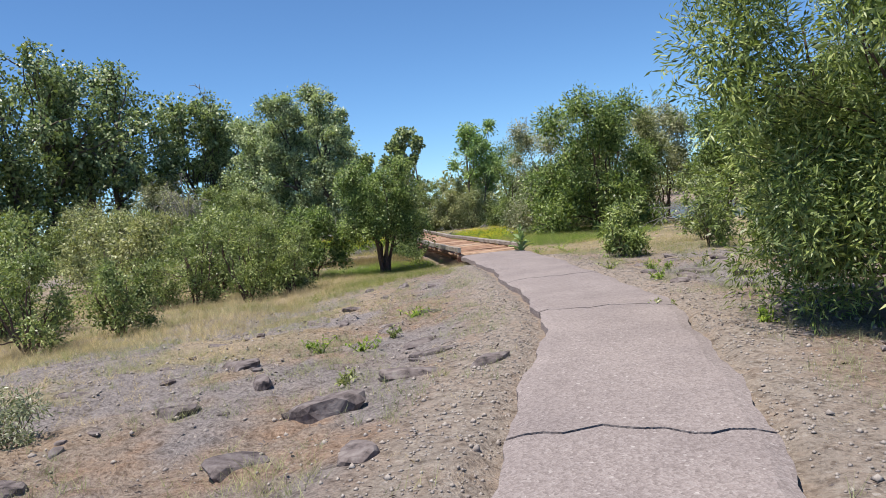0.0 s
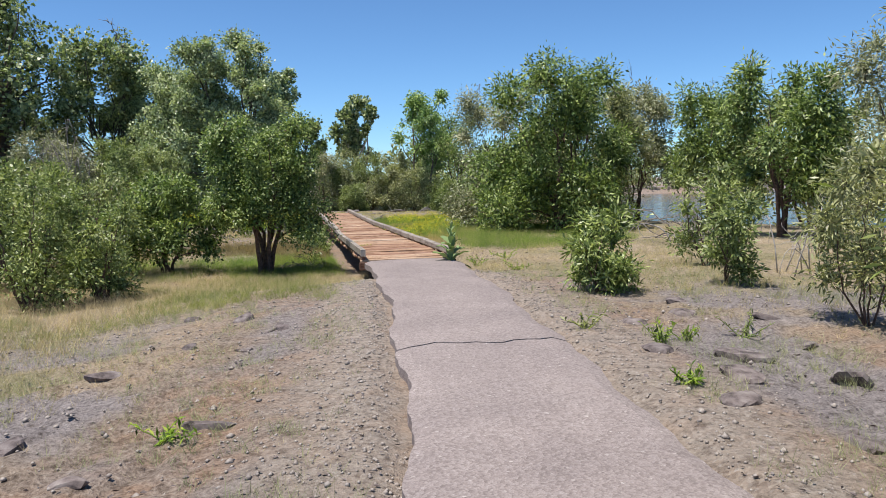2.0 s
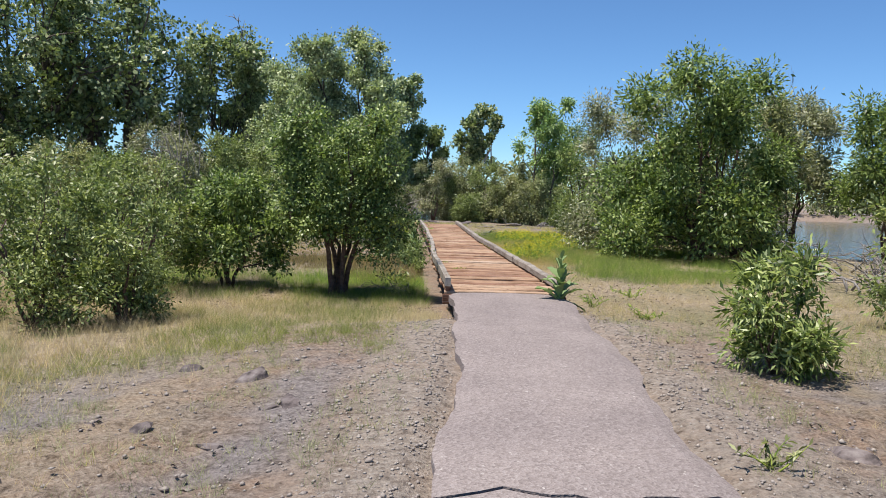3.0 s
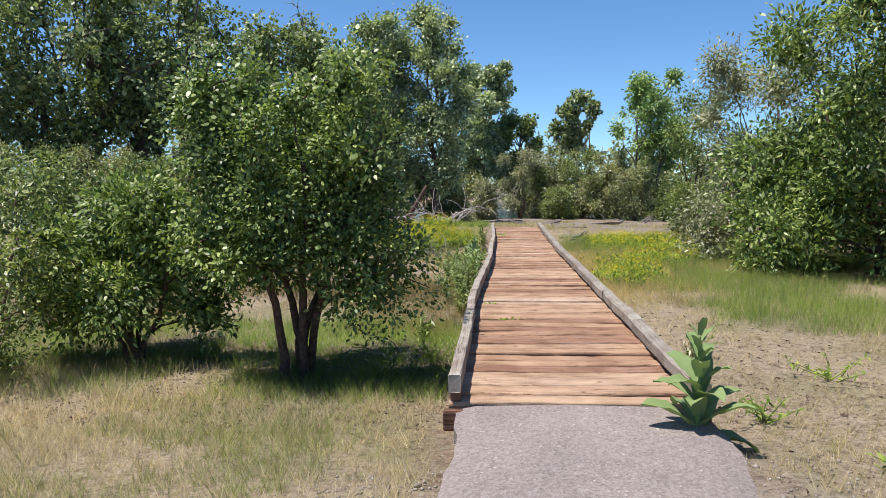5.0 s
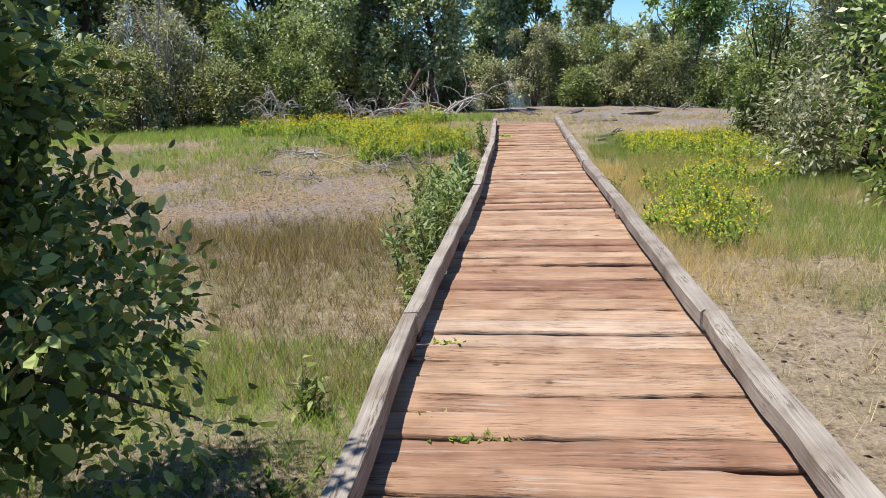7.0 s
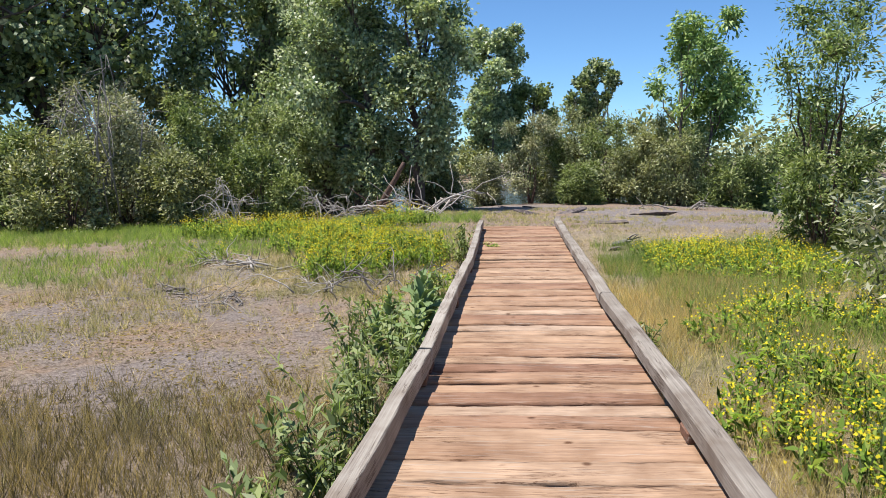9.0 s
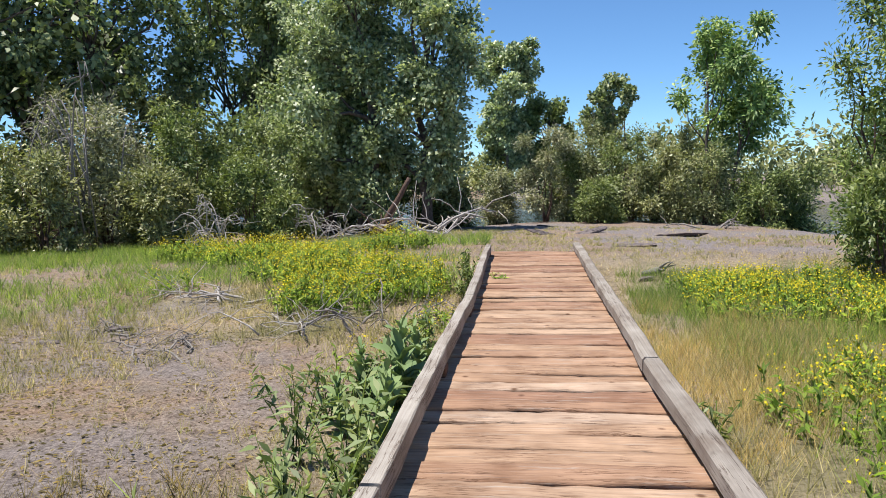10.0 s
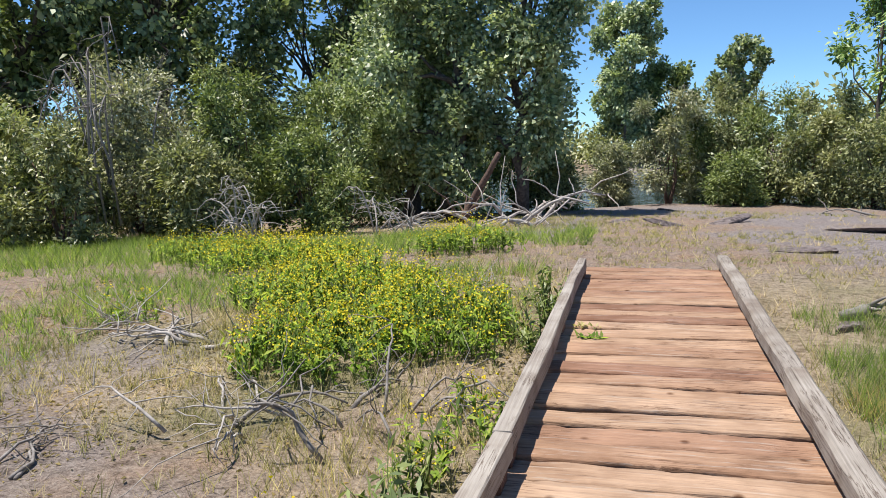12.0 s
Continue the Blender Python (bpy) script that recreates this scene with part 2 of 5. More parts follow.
LEAF_GREY = leaf_material("grey_green_leaf", (0.17, 0.18, 0.11), (0.35, 0.36, 0.24), (0.58, 0.58, 0.46), 0.28, 0.42, 0.2, 0.1)
LEAF_LIGHT = leaf_material("light_ash_leaf", (0.12, 0.21, 0.06), (0.25, 0.38, 0.11), (0.46, 0.58, 0.23), 0.2, 0.48, 0.2, 0.1)
LEAF_SHRUB = leaf_material("yellow_green_shrub_leaf", (0.09, 0.125, 0.04), (0.235, 0.295, 0.1), (0.46, 0.515, 0.235), 0.27, 0.42, 0.2, 0.1)
GRASS_DRY = leaf_material("dry_straw_grass", (0.33, 0.25, 0.15), (0.52, 0.41, 0.27), (0.67, 0.58, 0.44), 0.25, 0.8, 0.85, 0.05)
GRASS_MIX = leaf_material("half_dry_grass", (0.17, 0.17, 0.055), (0.33, 0.295, 0.125), (0.54, 0.475, 0.28), 0.25, 0.8, 0.85, 0.05)
GRASS_GREEN = leaf_material("green_grass", (0.07, 0.13, 0.018), (0.195, 0.31, 0.04), (0.40, 0.48, 0.10), 0.35, 0.7, 0.85, 0.05)
GRASS_BROWN = leaf_material("brown_sedge", (0.084, 0.066, 0.024), (0.204, 0.156, 0.054), (0.348, 0.264, 0.108), 0.15, 0.8, 0.85)
GRASS_GOLD = leaf_material("golden_straw", (0.38, 0.27, 0.10), (0.56, 0.41, 0.17), (0.68, 0.54, 0.28), 0.35, 0.8, 0.85, 0.05)
GRASS_OLIVE = leaf_material("olive_green_grass", (0.12, 0.15, 0.035), (0.23, 0.26, 0.075), (0.38, 0.39, 0.15), 0.3, 0.8, 0.7, 0.05)
GRASS_SAGE = leaf_material("grey_green_tufts", (0.17, 0.19, 0.10), (0.29, 0.31, 0.18), (0.43, 0.44, 0.29), 0.25, 0.8, 0.8, 0.05)
FLOWER = leaf_material("yellow_blossom", (0.60, 0.48, 0.005), (0.74, 0.60, 0.01), (0.82, 0.69, 0.02), 0.25, 0.7, 0.5, 0.02)
LEAF_WEED = leaf_material("grey_green_weed_leaf", (0.14, 0.19, 0.08), (0.26, 0.33, 0.15), (0.42, 0.48, 0.27), 0.3, 0.6, 0.3, 0.1)
MULLEIN = leaf_material("felted_mullein_leaf", (0.15, 0.22, 0.10), (0.22, 0.31, 0.14), (0.30, 0.38, 0.20), 0.15, 0.8, 0.4)


def water_material():
    m, nodes, links, p = shader("river_water")
    geo = nodes.new("ShaderNodeNewGeometry")
    n = noise_tex(nodes, links, 2.2, 3, geo.outputs["Position"])
    p.inputs["Base Color"].default_value = (0.035, 0.045, 0.03, 1)
    p.inputs["Roughness"].default_value, p.inputs["IOR"].default_value = 0.06, 1.33
    bumped(nodes, links, p, n.outputs[0], 0.6, 0.08)
    return m


WATER = water_material()

# ---- mesh helpers ----


def smooth01(a, b, v):
    k = np.clip((np.asarray(v, float) - a) / (b - a), 0, 1)
    return k * k * (3 - 2 * k)


def lattice(x, y, seed):
    h = np.sin(x * 127.1 + y * 311.7 + seed * 74.7) * 43758.5453
    return h - np.floor(h)


def value_noise(x, y, scale, seed=0):
    """Smooth noise from 0 to 1 over the plane."""
    x, y = np.asarray(x, float) * scale, np.asarray(y, float) * scale
    i, j = np.floor(x), np.floor(y)
    u, v = x - i, y - j
    u, v = u * u * (3 - 2 * u), v * v * (3 - 2 * v)
    a = lattice(i, j, seed) * (1 - u) + lattice(i + 1, j, seed) * u
    b = lattice(i, j + 1, seed) * (1 - u) + lattice(i + 1, j + 1, seed) * u
    return a * (1 - v) + b * v


def fbm(x, y, scale, seed=0, octaves=4):
    total, amp, norm = 0.0, 1.0, 0.0
    for k in range(octaves):
        total = total + amp * value_noise(x, y, scale * 2**k, seed + k)
        norm, amp = norm + amp, amp * 0.5
    return total / norm


def mesh_from(name, verts, faces):
    """A mesh from an array of points and an array of faces with equal corner counts."""
    verts, faces = np.asarray(verts, np.float32), np.asarray(faces, np.int32)
    me = bpy.data.meshes.new(name)
    me.vertices.add(len(verts))
    me.vertices.foreach_set("co", verts.ravel())
    n, k = faces.shape
    me.loops.add(n * k)
    me.loops.foreach_set("vertex_index", faces.ravel())
    me.polygons.add(n)
    me.polygons.foreach_set("loop_start", np.arange(n, dtype=np.int32) * k)
    me.update(calc_edges=True)
    return me


def part_mesh(name, me, material, parent, label="", smooth=True):
    me.materials.append(material)
    if smooth:
        me.shade_smooth()
    ob = new(name, me)
    ob.parent = parent
    if label:
        tagged(ob, label)
    return ob


def part(name, bm, material, parent, label="", smooth=True):
    me = bpy.data.meshes.new(name)
    bm.to_mesh(me)
    bm.free()
    return part_mesh(name, me, material, parent, label, smooth)


def stem(name, where, label, category, group="", kind=""):
    """The Empty at a thing's base."""
    ob = new(name)
    ob.empty_display_size = 0.1
    ob.matrix_basis = where
    return tagged(ob, label, category, group, kind)


class Tubes:
    """Gathers tapered tubes along bent lines into one mesh."""

    def __init__(self, sides=6):
        self.v, self.f, self.count, self.sides = [], [], 0, sides

    def add(self, pts, radii):
        pts, s = np.asarray(pts, float), self.sides
        tang = np.gradient(pts, axis=0)
        tang /= np.linalg.norm(tang, axis=1, keepdims=True) + 1e-9
        ref = np.array([0.31, 0.95, 0.11]) if abs(tang[0, 2]) > 0.7 else np.array([0.05, 0.1, 1.0])
        a = np.cross(tang, ref)
        a /= np.linalg.norm(a, axis=1, keepdims=True) + 1e-9
        b = np.cross(tang, a)
        ang = np.linspace(0, 2 * np.pi, s, endpoint=False)
        ring = pts[:, None] + np.asarray(radii)[:, None, None] * (np.cos(ang)[None, :, None] * a[:, None] + np.sin(ang)[None, :, None] * b[:, None])
        self.v.append(ring.reshape(-1, 3))
        n = len(pts)
        i, j = np.meshgrid(np.arange(n - 1), np.arange(s), indexing="ij")
        q = np.stack([i * s + j, i * s + (j + 1) % s, (i + 1) * s + (j + 1) % s, (i + 1) * s + j], -1).reshape(-1, 4)
        self.f.append(q + self.count)
        for end, flip in ((0, True), ((n - 1) * s, False)):
            cap = [np.array([[end + k, end + k + 1, end + k + 2, end]]) for k in range(1, 2)]
            if s == 4:
                cap = [np.array([[end, end + 1, end + 2, end + 3]])]
            elif s == 6:
                cap = [np.array([[end, end + 1, end + 2, end + 3], [end, end + 3, end + 4, end + 5]])]
            for c in cap:
                self.f.append((c[:, ::-1] if flip else c) + self.count)
        self.count += n * s

    def mesh(self, name):
        return mesh_from(name, np.concatenate(self.v), np.concatenate(self.f))


def bent(rng, a, b, n=6, wander=0.12, sag=0.0):
    """Points on a wavering line from a to b."""
    a, b = np.asarray(a, float), np.asarray(b, float)
    t = np.linspace(0, 1, n)[:, None]
    length = np.linalg.norm(b - a)
    off = np.cumsum(rng.normal(0, wander * length / n, (n, 3)), axis=0)
    off -= t * off[-1]
    p = a + (b - a) * t + off
    p[:, 2] += sag * length * (t * (1 - t))[:, 0] * 4
    return p


def unit(v):
    return v / (np.linalg.norm(v, axis=-1, keepdims=True) + 1e-9)


def leaf_mesh(name, base, way, up, length, width, oval=False):
    """Pointed, slightly folded leaves, two triangles each; oval ones have four."""
    side = unit(np.cross(way, up))
    nrm = np.cross(side, way)
    L, W = np.asarray(length)[:, None], np.asarray(width)[:, None]
    mid = base + way * L * 0.45
    tip = base + way * L - nrm * L * 0.12
    if oval:
        lo, hi = base + way * L * 0.25, base + way * L * 0.68 - nrm * L * 0.04
        v = np.stack([base, lo + side * W * 0.4 + nrm * W * 0.12, hi + side * W * 0.42 + nrm * W * 0.12, tip, hi - side * W * 0.42 + nrm * W * 0.12, lo - side * W * 0.4 + nrm * W * 0.12], 1)
        return mesh_from(name, v.reshape(-1, 3), np.arange(6 * len(base)).reshape(-1, 6))
    v = np.stack([base, mid + side * W * 0.5 + nrm * W * 0.18, tip, mid - side * W * 0.5 + nrm * W * 0.18], 1)
    n = len(base)
    return mesh_from(name, v.reshape(-1, 3), np.arange(4 * n).reshape(n, 4))


def blade_mesh(name, base, height, width, lean, rng, bend=True):
    """Grass blades: narrow, pointed, the taller ones bent."""
    n = len(base)
    ang = rng.uniform(0, 2 * np.pi, n)
    side = np.stack([np.cos(ang), np.sin(ang), 0 * ang], 1)
    tilt = np.stack([rng.normal(0, 1, n).clip(-1.3, 1.3), rng.normal(0, 1, n).clip(-1.3, 1.3), 0 * ang], 1) * lean
    h, w = np.asarray(height)[:, None], np.asarray(width)[:, None]
    up = np.array([0, 0, 1.0])
    mid = base + up * h * 0.55 + tilt * h * 0.35
    tip = base + up * h + tilt * h
    if not bend:
        v = np.stack([base - side * w * 0.6, base + side * w * 0.6, tip], 1)
        return mesh_from(name, v.reshape(-1, 3), np.arange(3 * n).reshape(n, 3))
    v = np.stack([base - side * w * 0.5, base + side * w * 0.5, mid + side * w * 0.35, tip, mid - side * w * 0.35], 1)
    f = np.arange(5 * n).reshape(n, 5)
    return mesh_from(name, v.reshape(-1, 3), f)


# ---- ground ----
PATH_Y = np.array([-60, -24, -18, -15.2, -13.5, -12.5, -11.2, -10.2, -9.2, -7.0, -5.3, -3.9, -1.5, 0.0, 3.0])
PATH_X = np.array([-20, -6.6, -4.0, -2.78, -2.16, -1.76, -1.33, -1.06, -0.88, -0.61, -0.4, -0.22, -0.06, 0.02, 0.0])
DECK_END = 17.9


def path_x(y):
    return np.interp(y, PATH_Y, PATH_X)


def deck_z(y):
    return 0.10 * smooth01(9.0, 18.0, y)


def shore_y(x):
    """Where the bank of the river lies."""
    x = np.asarray(x, float)
    return 36.5 - 8.0 * np.clip(x - 7.6, 0, 2.6) - 2.2 * np.clip(x - 10.2, 0, 14) + 0.8 * np.sin(x * 0.35)


def river_width(x):
    return 50 + 40 * smooth01(14, 30, x)


def ground_z(x, y):
    x, y = np.asarray(x, float), np.asarray(y, float)
    d = x - path_x(y)
    # the old causeway that carries the path, with the rocky bench beside it
    left = -0.075 - 0.12 * smooth01(0.8, 2.4, -d) - 0.22 * smooth01(2.0, 5.2, -d) * smooth01(-12.5, -6.0, y + 0.25 * d)
    left = left - 0.16 * smooth01(5.5, 9.0, -d)
    right = -0.075 - 0.05 * smooth01(0.8, 2.2, d) - 0.12 * smooth01(3.0, 8.0, d)
    near = np.where(d < 0, left, right)
    # the hollow that the boardwalk crosses
    hollow = np.where(x < 0, -0.47, -0.26 - 0.08 * smooth01(3, 12, y)) + 0.25 * smooth01(3, 9, x) * 0.4
    far = -0.10 - 0.22 * smooth01(2.0, 7.0, -x) - 0.1 * smooth01(3, 8, x)
    z = near + (hollow - near) * smooth01(-2.6, 0.9, y)
    z = z + (far - z) * smooth01(14.0, 18.4, y)
    z = z - 0.34 * smooth01(20, 33, y)
    z = z + 0.05 * (fbm(x, y, 0.9, 3) - 0.5) + 0.05 * (fbm(x, y, 0.25, 9) - 0.5) * 2
    z = z + 0.03 * (fbm(x, y, 4.0, 5, 3) - 0.5)
    # thin ledges of lava on the rocky bench
    k = 12.0 * fbm(x * 0.8, y * 1.5, 1.0, 83)
    step = np.floor(k) + smooth01(0.8, 0.98, k - np.floor(k)) - k
    z = z + 0.07 * step * smooth01(1.5, 2.1, np.abs(d)) * (1 - smooth01(-6.5, -4.0, y)) * (1 - smooth01(6, 9, np.abs(d)))
    # keep the bed under the slabs and boards clear
    bed = np.where(y < 0.25, -0.14, -0.30)
    on = (1 - smooth01(0.70, 0.90, np.abs(d))) * (1 - smooth01(17.0, 17.8, y))
    z = np.where(z > bed, z + (bed - z) * on, z)
    # the river
    s = y - shore_y(x)
    z = z - 1.3 * smooth01(-1.2, 3.0, s) + 1.7 * smooth01(0, 6, s - river_width(x))
    return z


def ground_at(x, y):
    return float(ground_z(np.array([x]), np.array([y]))[0])


def spread_axis(lo, hi, step, reach, grow=1.16):
    core = np.arange(lo, hi + step / 2, step)
    out, s, v = [], step, 0.0
    while v < reach:
        s *= grow
        v += s
        out.append(v)
    out = np.array(out)
    return np.concatenate([(lo - out)[::-1], core, hi + out])


gx, gy = spread_axis(-8.5, 6.5, 0.1, 1500), spread_axis(-18.0, 20.0, 0.1, 1500)
GX, GY = np.meshgrid(gx, gy, indexing="ij")
GZ = ground_z(GX, GY)
nx, ny = GX.shape
ii, jj = np.meshgrid(np.arange(nx - 1), np.arange(ny - 1), indexing="ij")
gf = np.stack([ii * ny + jj, (ii + 1) * ny + jj, (ii + 1) * ny + jj + 1, ii * ny + jj + 1], -1).reshape(-1, 4)
ground_me = mesh_from("ground", np.stack([GX, GY, GZ], -1).reshape(-1, 3), gf)


def turf_zone(x, y):
    """How grassy the ground is, from 0 to 1."""
    d = x - path_x(y)
    t = np.where(d < 0, smooth01(1.6, 4.4, -d - 0.12 * np.clip(y + 6, -9, 0) * -2.2), smooth01(1.5, 3.5, d) * smooth01(-9, -3, y))
    t = np.maximum(t, smooth01(-3.5, -0.5, y) * smooth01(0.7, 1.2, np.abs(x)))
    bare = smooth01(0.42, 0.6, fbm(x, y, 0.33, 21)) * smooth01(6, 9, y) * smooth01(1.0, 2.0, -x)
    t = t * (1 - 0.85 * bare)
    return t * (1 - smooth01(18, 20, y) * smooth01(-4.5, -2, x))


def rock_zone(x, y):
    d = x - path_x(y)
    r = smooth01(0.42, 0.56, fbm(x, y, 0.7, 31)) * (1 - smooth01(-5, -2, y)) * smooth01(1.3, 1.8, np.abs(d))
    silt = smooth01(17.5, 21, y) * smooth01(-4, -1, x) * smooth01(0.4, 0.55, fbm(x, y, 0.3, 41))
    patch = 0.7 * smooth01(0.47, 0.6, fbm(x, y, 0.4, 51)) * smooth01(7, 9, y) * smooth01(1.5, 2.5, -x) * (1 - smooth01(17, 19, y))
    return np.clip(np.maximum(np.maximum(r, silt), patch), 0, 1)


zones = ground_me.color_attributes.new("zone", "FLOAT_COLOR", "POINT")
dd = np.abs(GX - path_x(GY))
grav = smooth01(0.5, 0.8, dd) * (1 - smooth01(1.15, 1.75, dd + 0.3 * (fbm(GX, GY, 1.6, 61) - 0.5))) * (1 - smooth01(-2.0, 0.2, GY))
cols = np.stack([grav, turf_zone(GX, GY), rock_zone(GX, GY), np.ones_like(GX)], -1).astype(np.float32)
zones.data.foreach_set("color", cols.ravel())
ground = part_mesh("ground", ground_me, GROUND, None)
tagged(ground, "dry sandy ground with straw grass, gravel and lava rock", "ground", kind="structure")

wv = [(-400, -40, -0.86), (400, -40, -0.86), (400, 160, -0.86), (-400, 160, -0.86)]
water = part_mesh("water", mesh_from("water", wv, [(0, 1, 2, 3)]), WATER, None)
tagged(water, "calm dark green river water behind the bushes", "river", kind="structure")

# ---- asphalt path ----
PAVE_TOP = -0.035


def crack_offset(u, seed):
    """How far a crack strays along the path, u across it."""
    return 0.05 * math.sin(u * 5 + seed) + 0.03 * math.sin(u * 13 + seed * 2.1) + 0.012 * math.sin(u * 41 + seed * 3.7)


def edge_wave(y, side):
    return 0.035 * math.sin(y * 1.9 + side) + 0.02 * math.sin(y * 5.3 + side * 2) + 0.008 * math.sin(y * 17 + side)


CRACKS = [(-30.0, 0.0, 1.0), (-14.52, -0.40, 2.3), (-10.42, -0.42, 0.4), (-6.86, -0.08, 4.1), (0.0, 0.0, 0.0)]
path_root = stem("pavement", Matrix(), "worn pale grey asphalt footpath with open cross cracks", "footpath", kind="structure")


def make_slab(start, stop):
    """One stretch of asphalt between two cracks, with rough broken edges."""
    (y0, lean0, s0), (y1, lean1, s1) = start, stop
    bm = bmesh.new()
    rows, across = max(8, int((y1 - y0) / 0.12)), 13
    grid, low = [], []
    for i in range(rows + 1):
        k = i / rows
        line, under = [], []
        for j in range(across + 1):
            u = j / across * 2 - 1
            ya = y0 + lean0 * u * 0.7 + (crack_offset(u, s0) + 0.017 if y0 > -29 else 0)
            yb = y1 + lean1 * u * 0.7 + (crack_offset(u, s1) - 0.017 if y1 < -0.5 else 0)
            y = ya + (yb - ya) * k
            half = 0.70 + 0.05 * math.exp(-((y + 1.0) ** 2) / 4) + edge_wave(y, 1.0 if u < 0 else 2.6) * abs(u)
            x = float(path_x(y)) + u * half
            z = PAVE_TOP + 0.014 * (1 - u * u) + 0.012 * (float(value_noise(x, y, 0.8, 7)) - 0.5)
            if j in (0, across):
                z -= 0.022
            line.append(bm.verts.new((x, y, z)))
            if j in (0, across) or i in (0, rows):
                under.append(bm.verts.new((x, y, z - 0.09)))
            else:
                under.append(None)
        grid.append(line)
        low.append(under)
    for i in range(rows):
        for j in range(across):
            bm.faces.new((grid[i][j], grid[i][j + 1], grid[i + 1][j + 1], grid[i + 1][j]))
    for i in range(rows):
        bm.faces.new((grid[i + 1][0], low[i + 1][0], low[i][0], grid[i][0]))
        bm.faces.new((grid[i][across], low[i][across], low[i + 1][across], grid[i + 1][across]))
    for j in range(across):
        bm.faces.new((grid[0][j], low[0][j], low[0][j + 1], grid[0][j + 1]))
        bm.faces.new((grid[rows][j + 1], low[rows][j + 1], low[rows][j], grid[rows][j]))
    return bm


for one, two in zip(CRACKS, CRACKS[1:]):
    part("slab", make_slab(one, two), ASPHALT, path_root, smooth=False)

# ---- boardwalk ----
boardwalk = stem("boardwalk", Matrix(), "low boardwalk of red-brown weathered planks with grey log kerbs", "boardwalk")


def rail_x(y, side):
    """The kerbs draw closer together along the walk."""
    if side < 0:
        return float(np.interp(y, [0, 4.0, 7.0, 9.0, 12.5, 17.9], [-0.775, -0.775, -0.665, -0.63, -0.6, -0.65]))
    return float(np.interp(y, [0, 4.0, 7.2, 9.0, 17.9], [0.765, 0.765, 0.71, 0.705, 0.70]))


def make_plank(rng, length, width, thick):
    """A rough-sawn plank along x with worn, splintered edges and a slight cup."""
    bm = bmesh.new()
    n = 25
    prof = [(-0.5, -1.0), (0.5, -1.0), (0.5, -0.22), (0.465, -0.02), (0.2, 0.0), (-0.2, 0.0), (-0.465, -0.02), (-0.5, -0.22)]
    rings = []
    ph = rng.uniform(0, 6.28, 6)
    cup = rng.normal(0, 0.06)
    bite = [(rng.uniform(0, 1), rng.uniform(0.01, 0.03), rng.uniform(0.004, 0.018), rng.choice([-1, 1])) for _ in range(3)]
    for i in range(n):
        t = i / (n - 1)
        x = (t - 0.5) * length
        wl = 0.007 * math.sin(t * 7 + ph[0]) + 0.004 * math.sin(t * 19 + ph[3]) + rng.normal(0, 0.0025)
        wr = 0.007 * math.sin(t * 6 + ph[1]) + 0.004 * math.sin(t * 23 + ph[4]) + rng.normal(0, 0.0025)
        for at, wide, deep, side in bite:
            b = deep * math.exp(-(((t - at) / wide) ** 2))
            wl, wr = (wl + b, wr) if side < 0 else (wl, wr - b)
        dz = 0.005 * math.sin(t * 4 + ph[2])
        rings.append([bm.verts.new((x, a * width + (wr if a > 0 else wl), b * thick + dz + cup * thick * (0.25 - a * a) + rng.normal(0, 0.0012))) for a, b in prof])
    for r, q in zip(rings, rings[1:]):
        for k in range(8):
            bm.faces.new((r[k], r[(k + 1) % 8], q[(k + 1) % 8], q[k]))
    bm.faces.new(rings[0][::-1])
    bm.faces.new(rings[-1])
    return bm


rng = np.random.default_rng(11)
y = 0.02
while y < DECK_END - 0.1:
    w = float(rng.choice([0.185, 0.2, 0.21, 0.225], p=[0.2, 0.3, 0.35, 0.15]))
    lo, hi = rail_x(y, -1) - 0.02, rail_x(y, 1) + 0.02
    ob = part("plank", make_plank(rng, hi - lo + float(rng.normal(0, 0.025)), w - float(rng.uniform(0.008, 0.022)), 0.045), PLANK, boardwalk)
    ob.matrix_basis = pose((lo + hi) / 2 + float(rng.normal(0, 0.012)), y + w / 2, float(deck_z(y)) + float(rng.normal(0, 0.006)), float(rng.normal(0, 1.5)), float(rng.normal(0, 0.25)), float(rng.normal(0, 0.45)))
    y += w

for x in (-0.55, 0.55):
    t = Tubes(4)
    ys = np.linspace(0.03, DECK_END - 0.05, 18)
    t.add(np.stack([0 * ys + x, ys, deck_z(ys) - 0.13], 1), np.full(18, 0.09))
    part_mesh("stringer", t.mesh("stringer"), BEAM, boardwalk, "dark stained support beam", smooth=False)
bm = bmesh.new()
bmesh.ops.create_cube(bm, size=1, matrix=Matrix.Translation((-0.02, -0.03, -0.11)) @ Matrix.Diagonal((1.66, 0.07, 0.13, 1)))
bmesh.ops.bevel(bm, geom=bm.edges[:], offset=0.008, segments=1, affect="EDGES")
part("end_board", bm, BEAM, boardwalk, "dark red-brown end board", smooth=False)


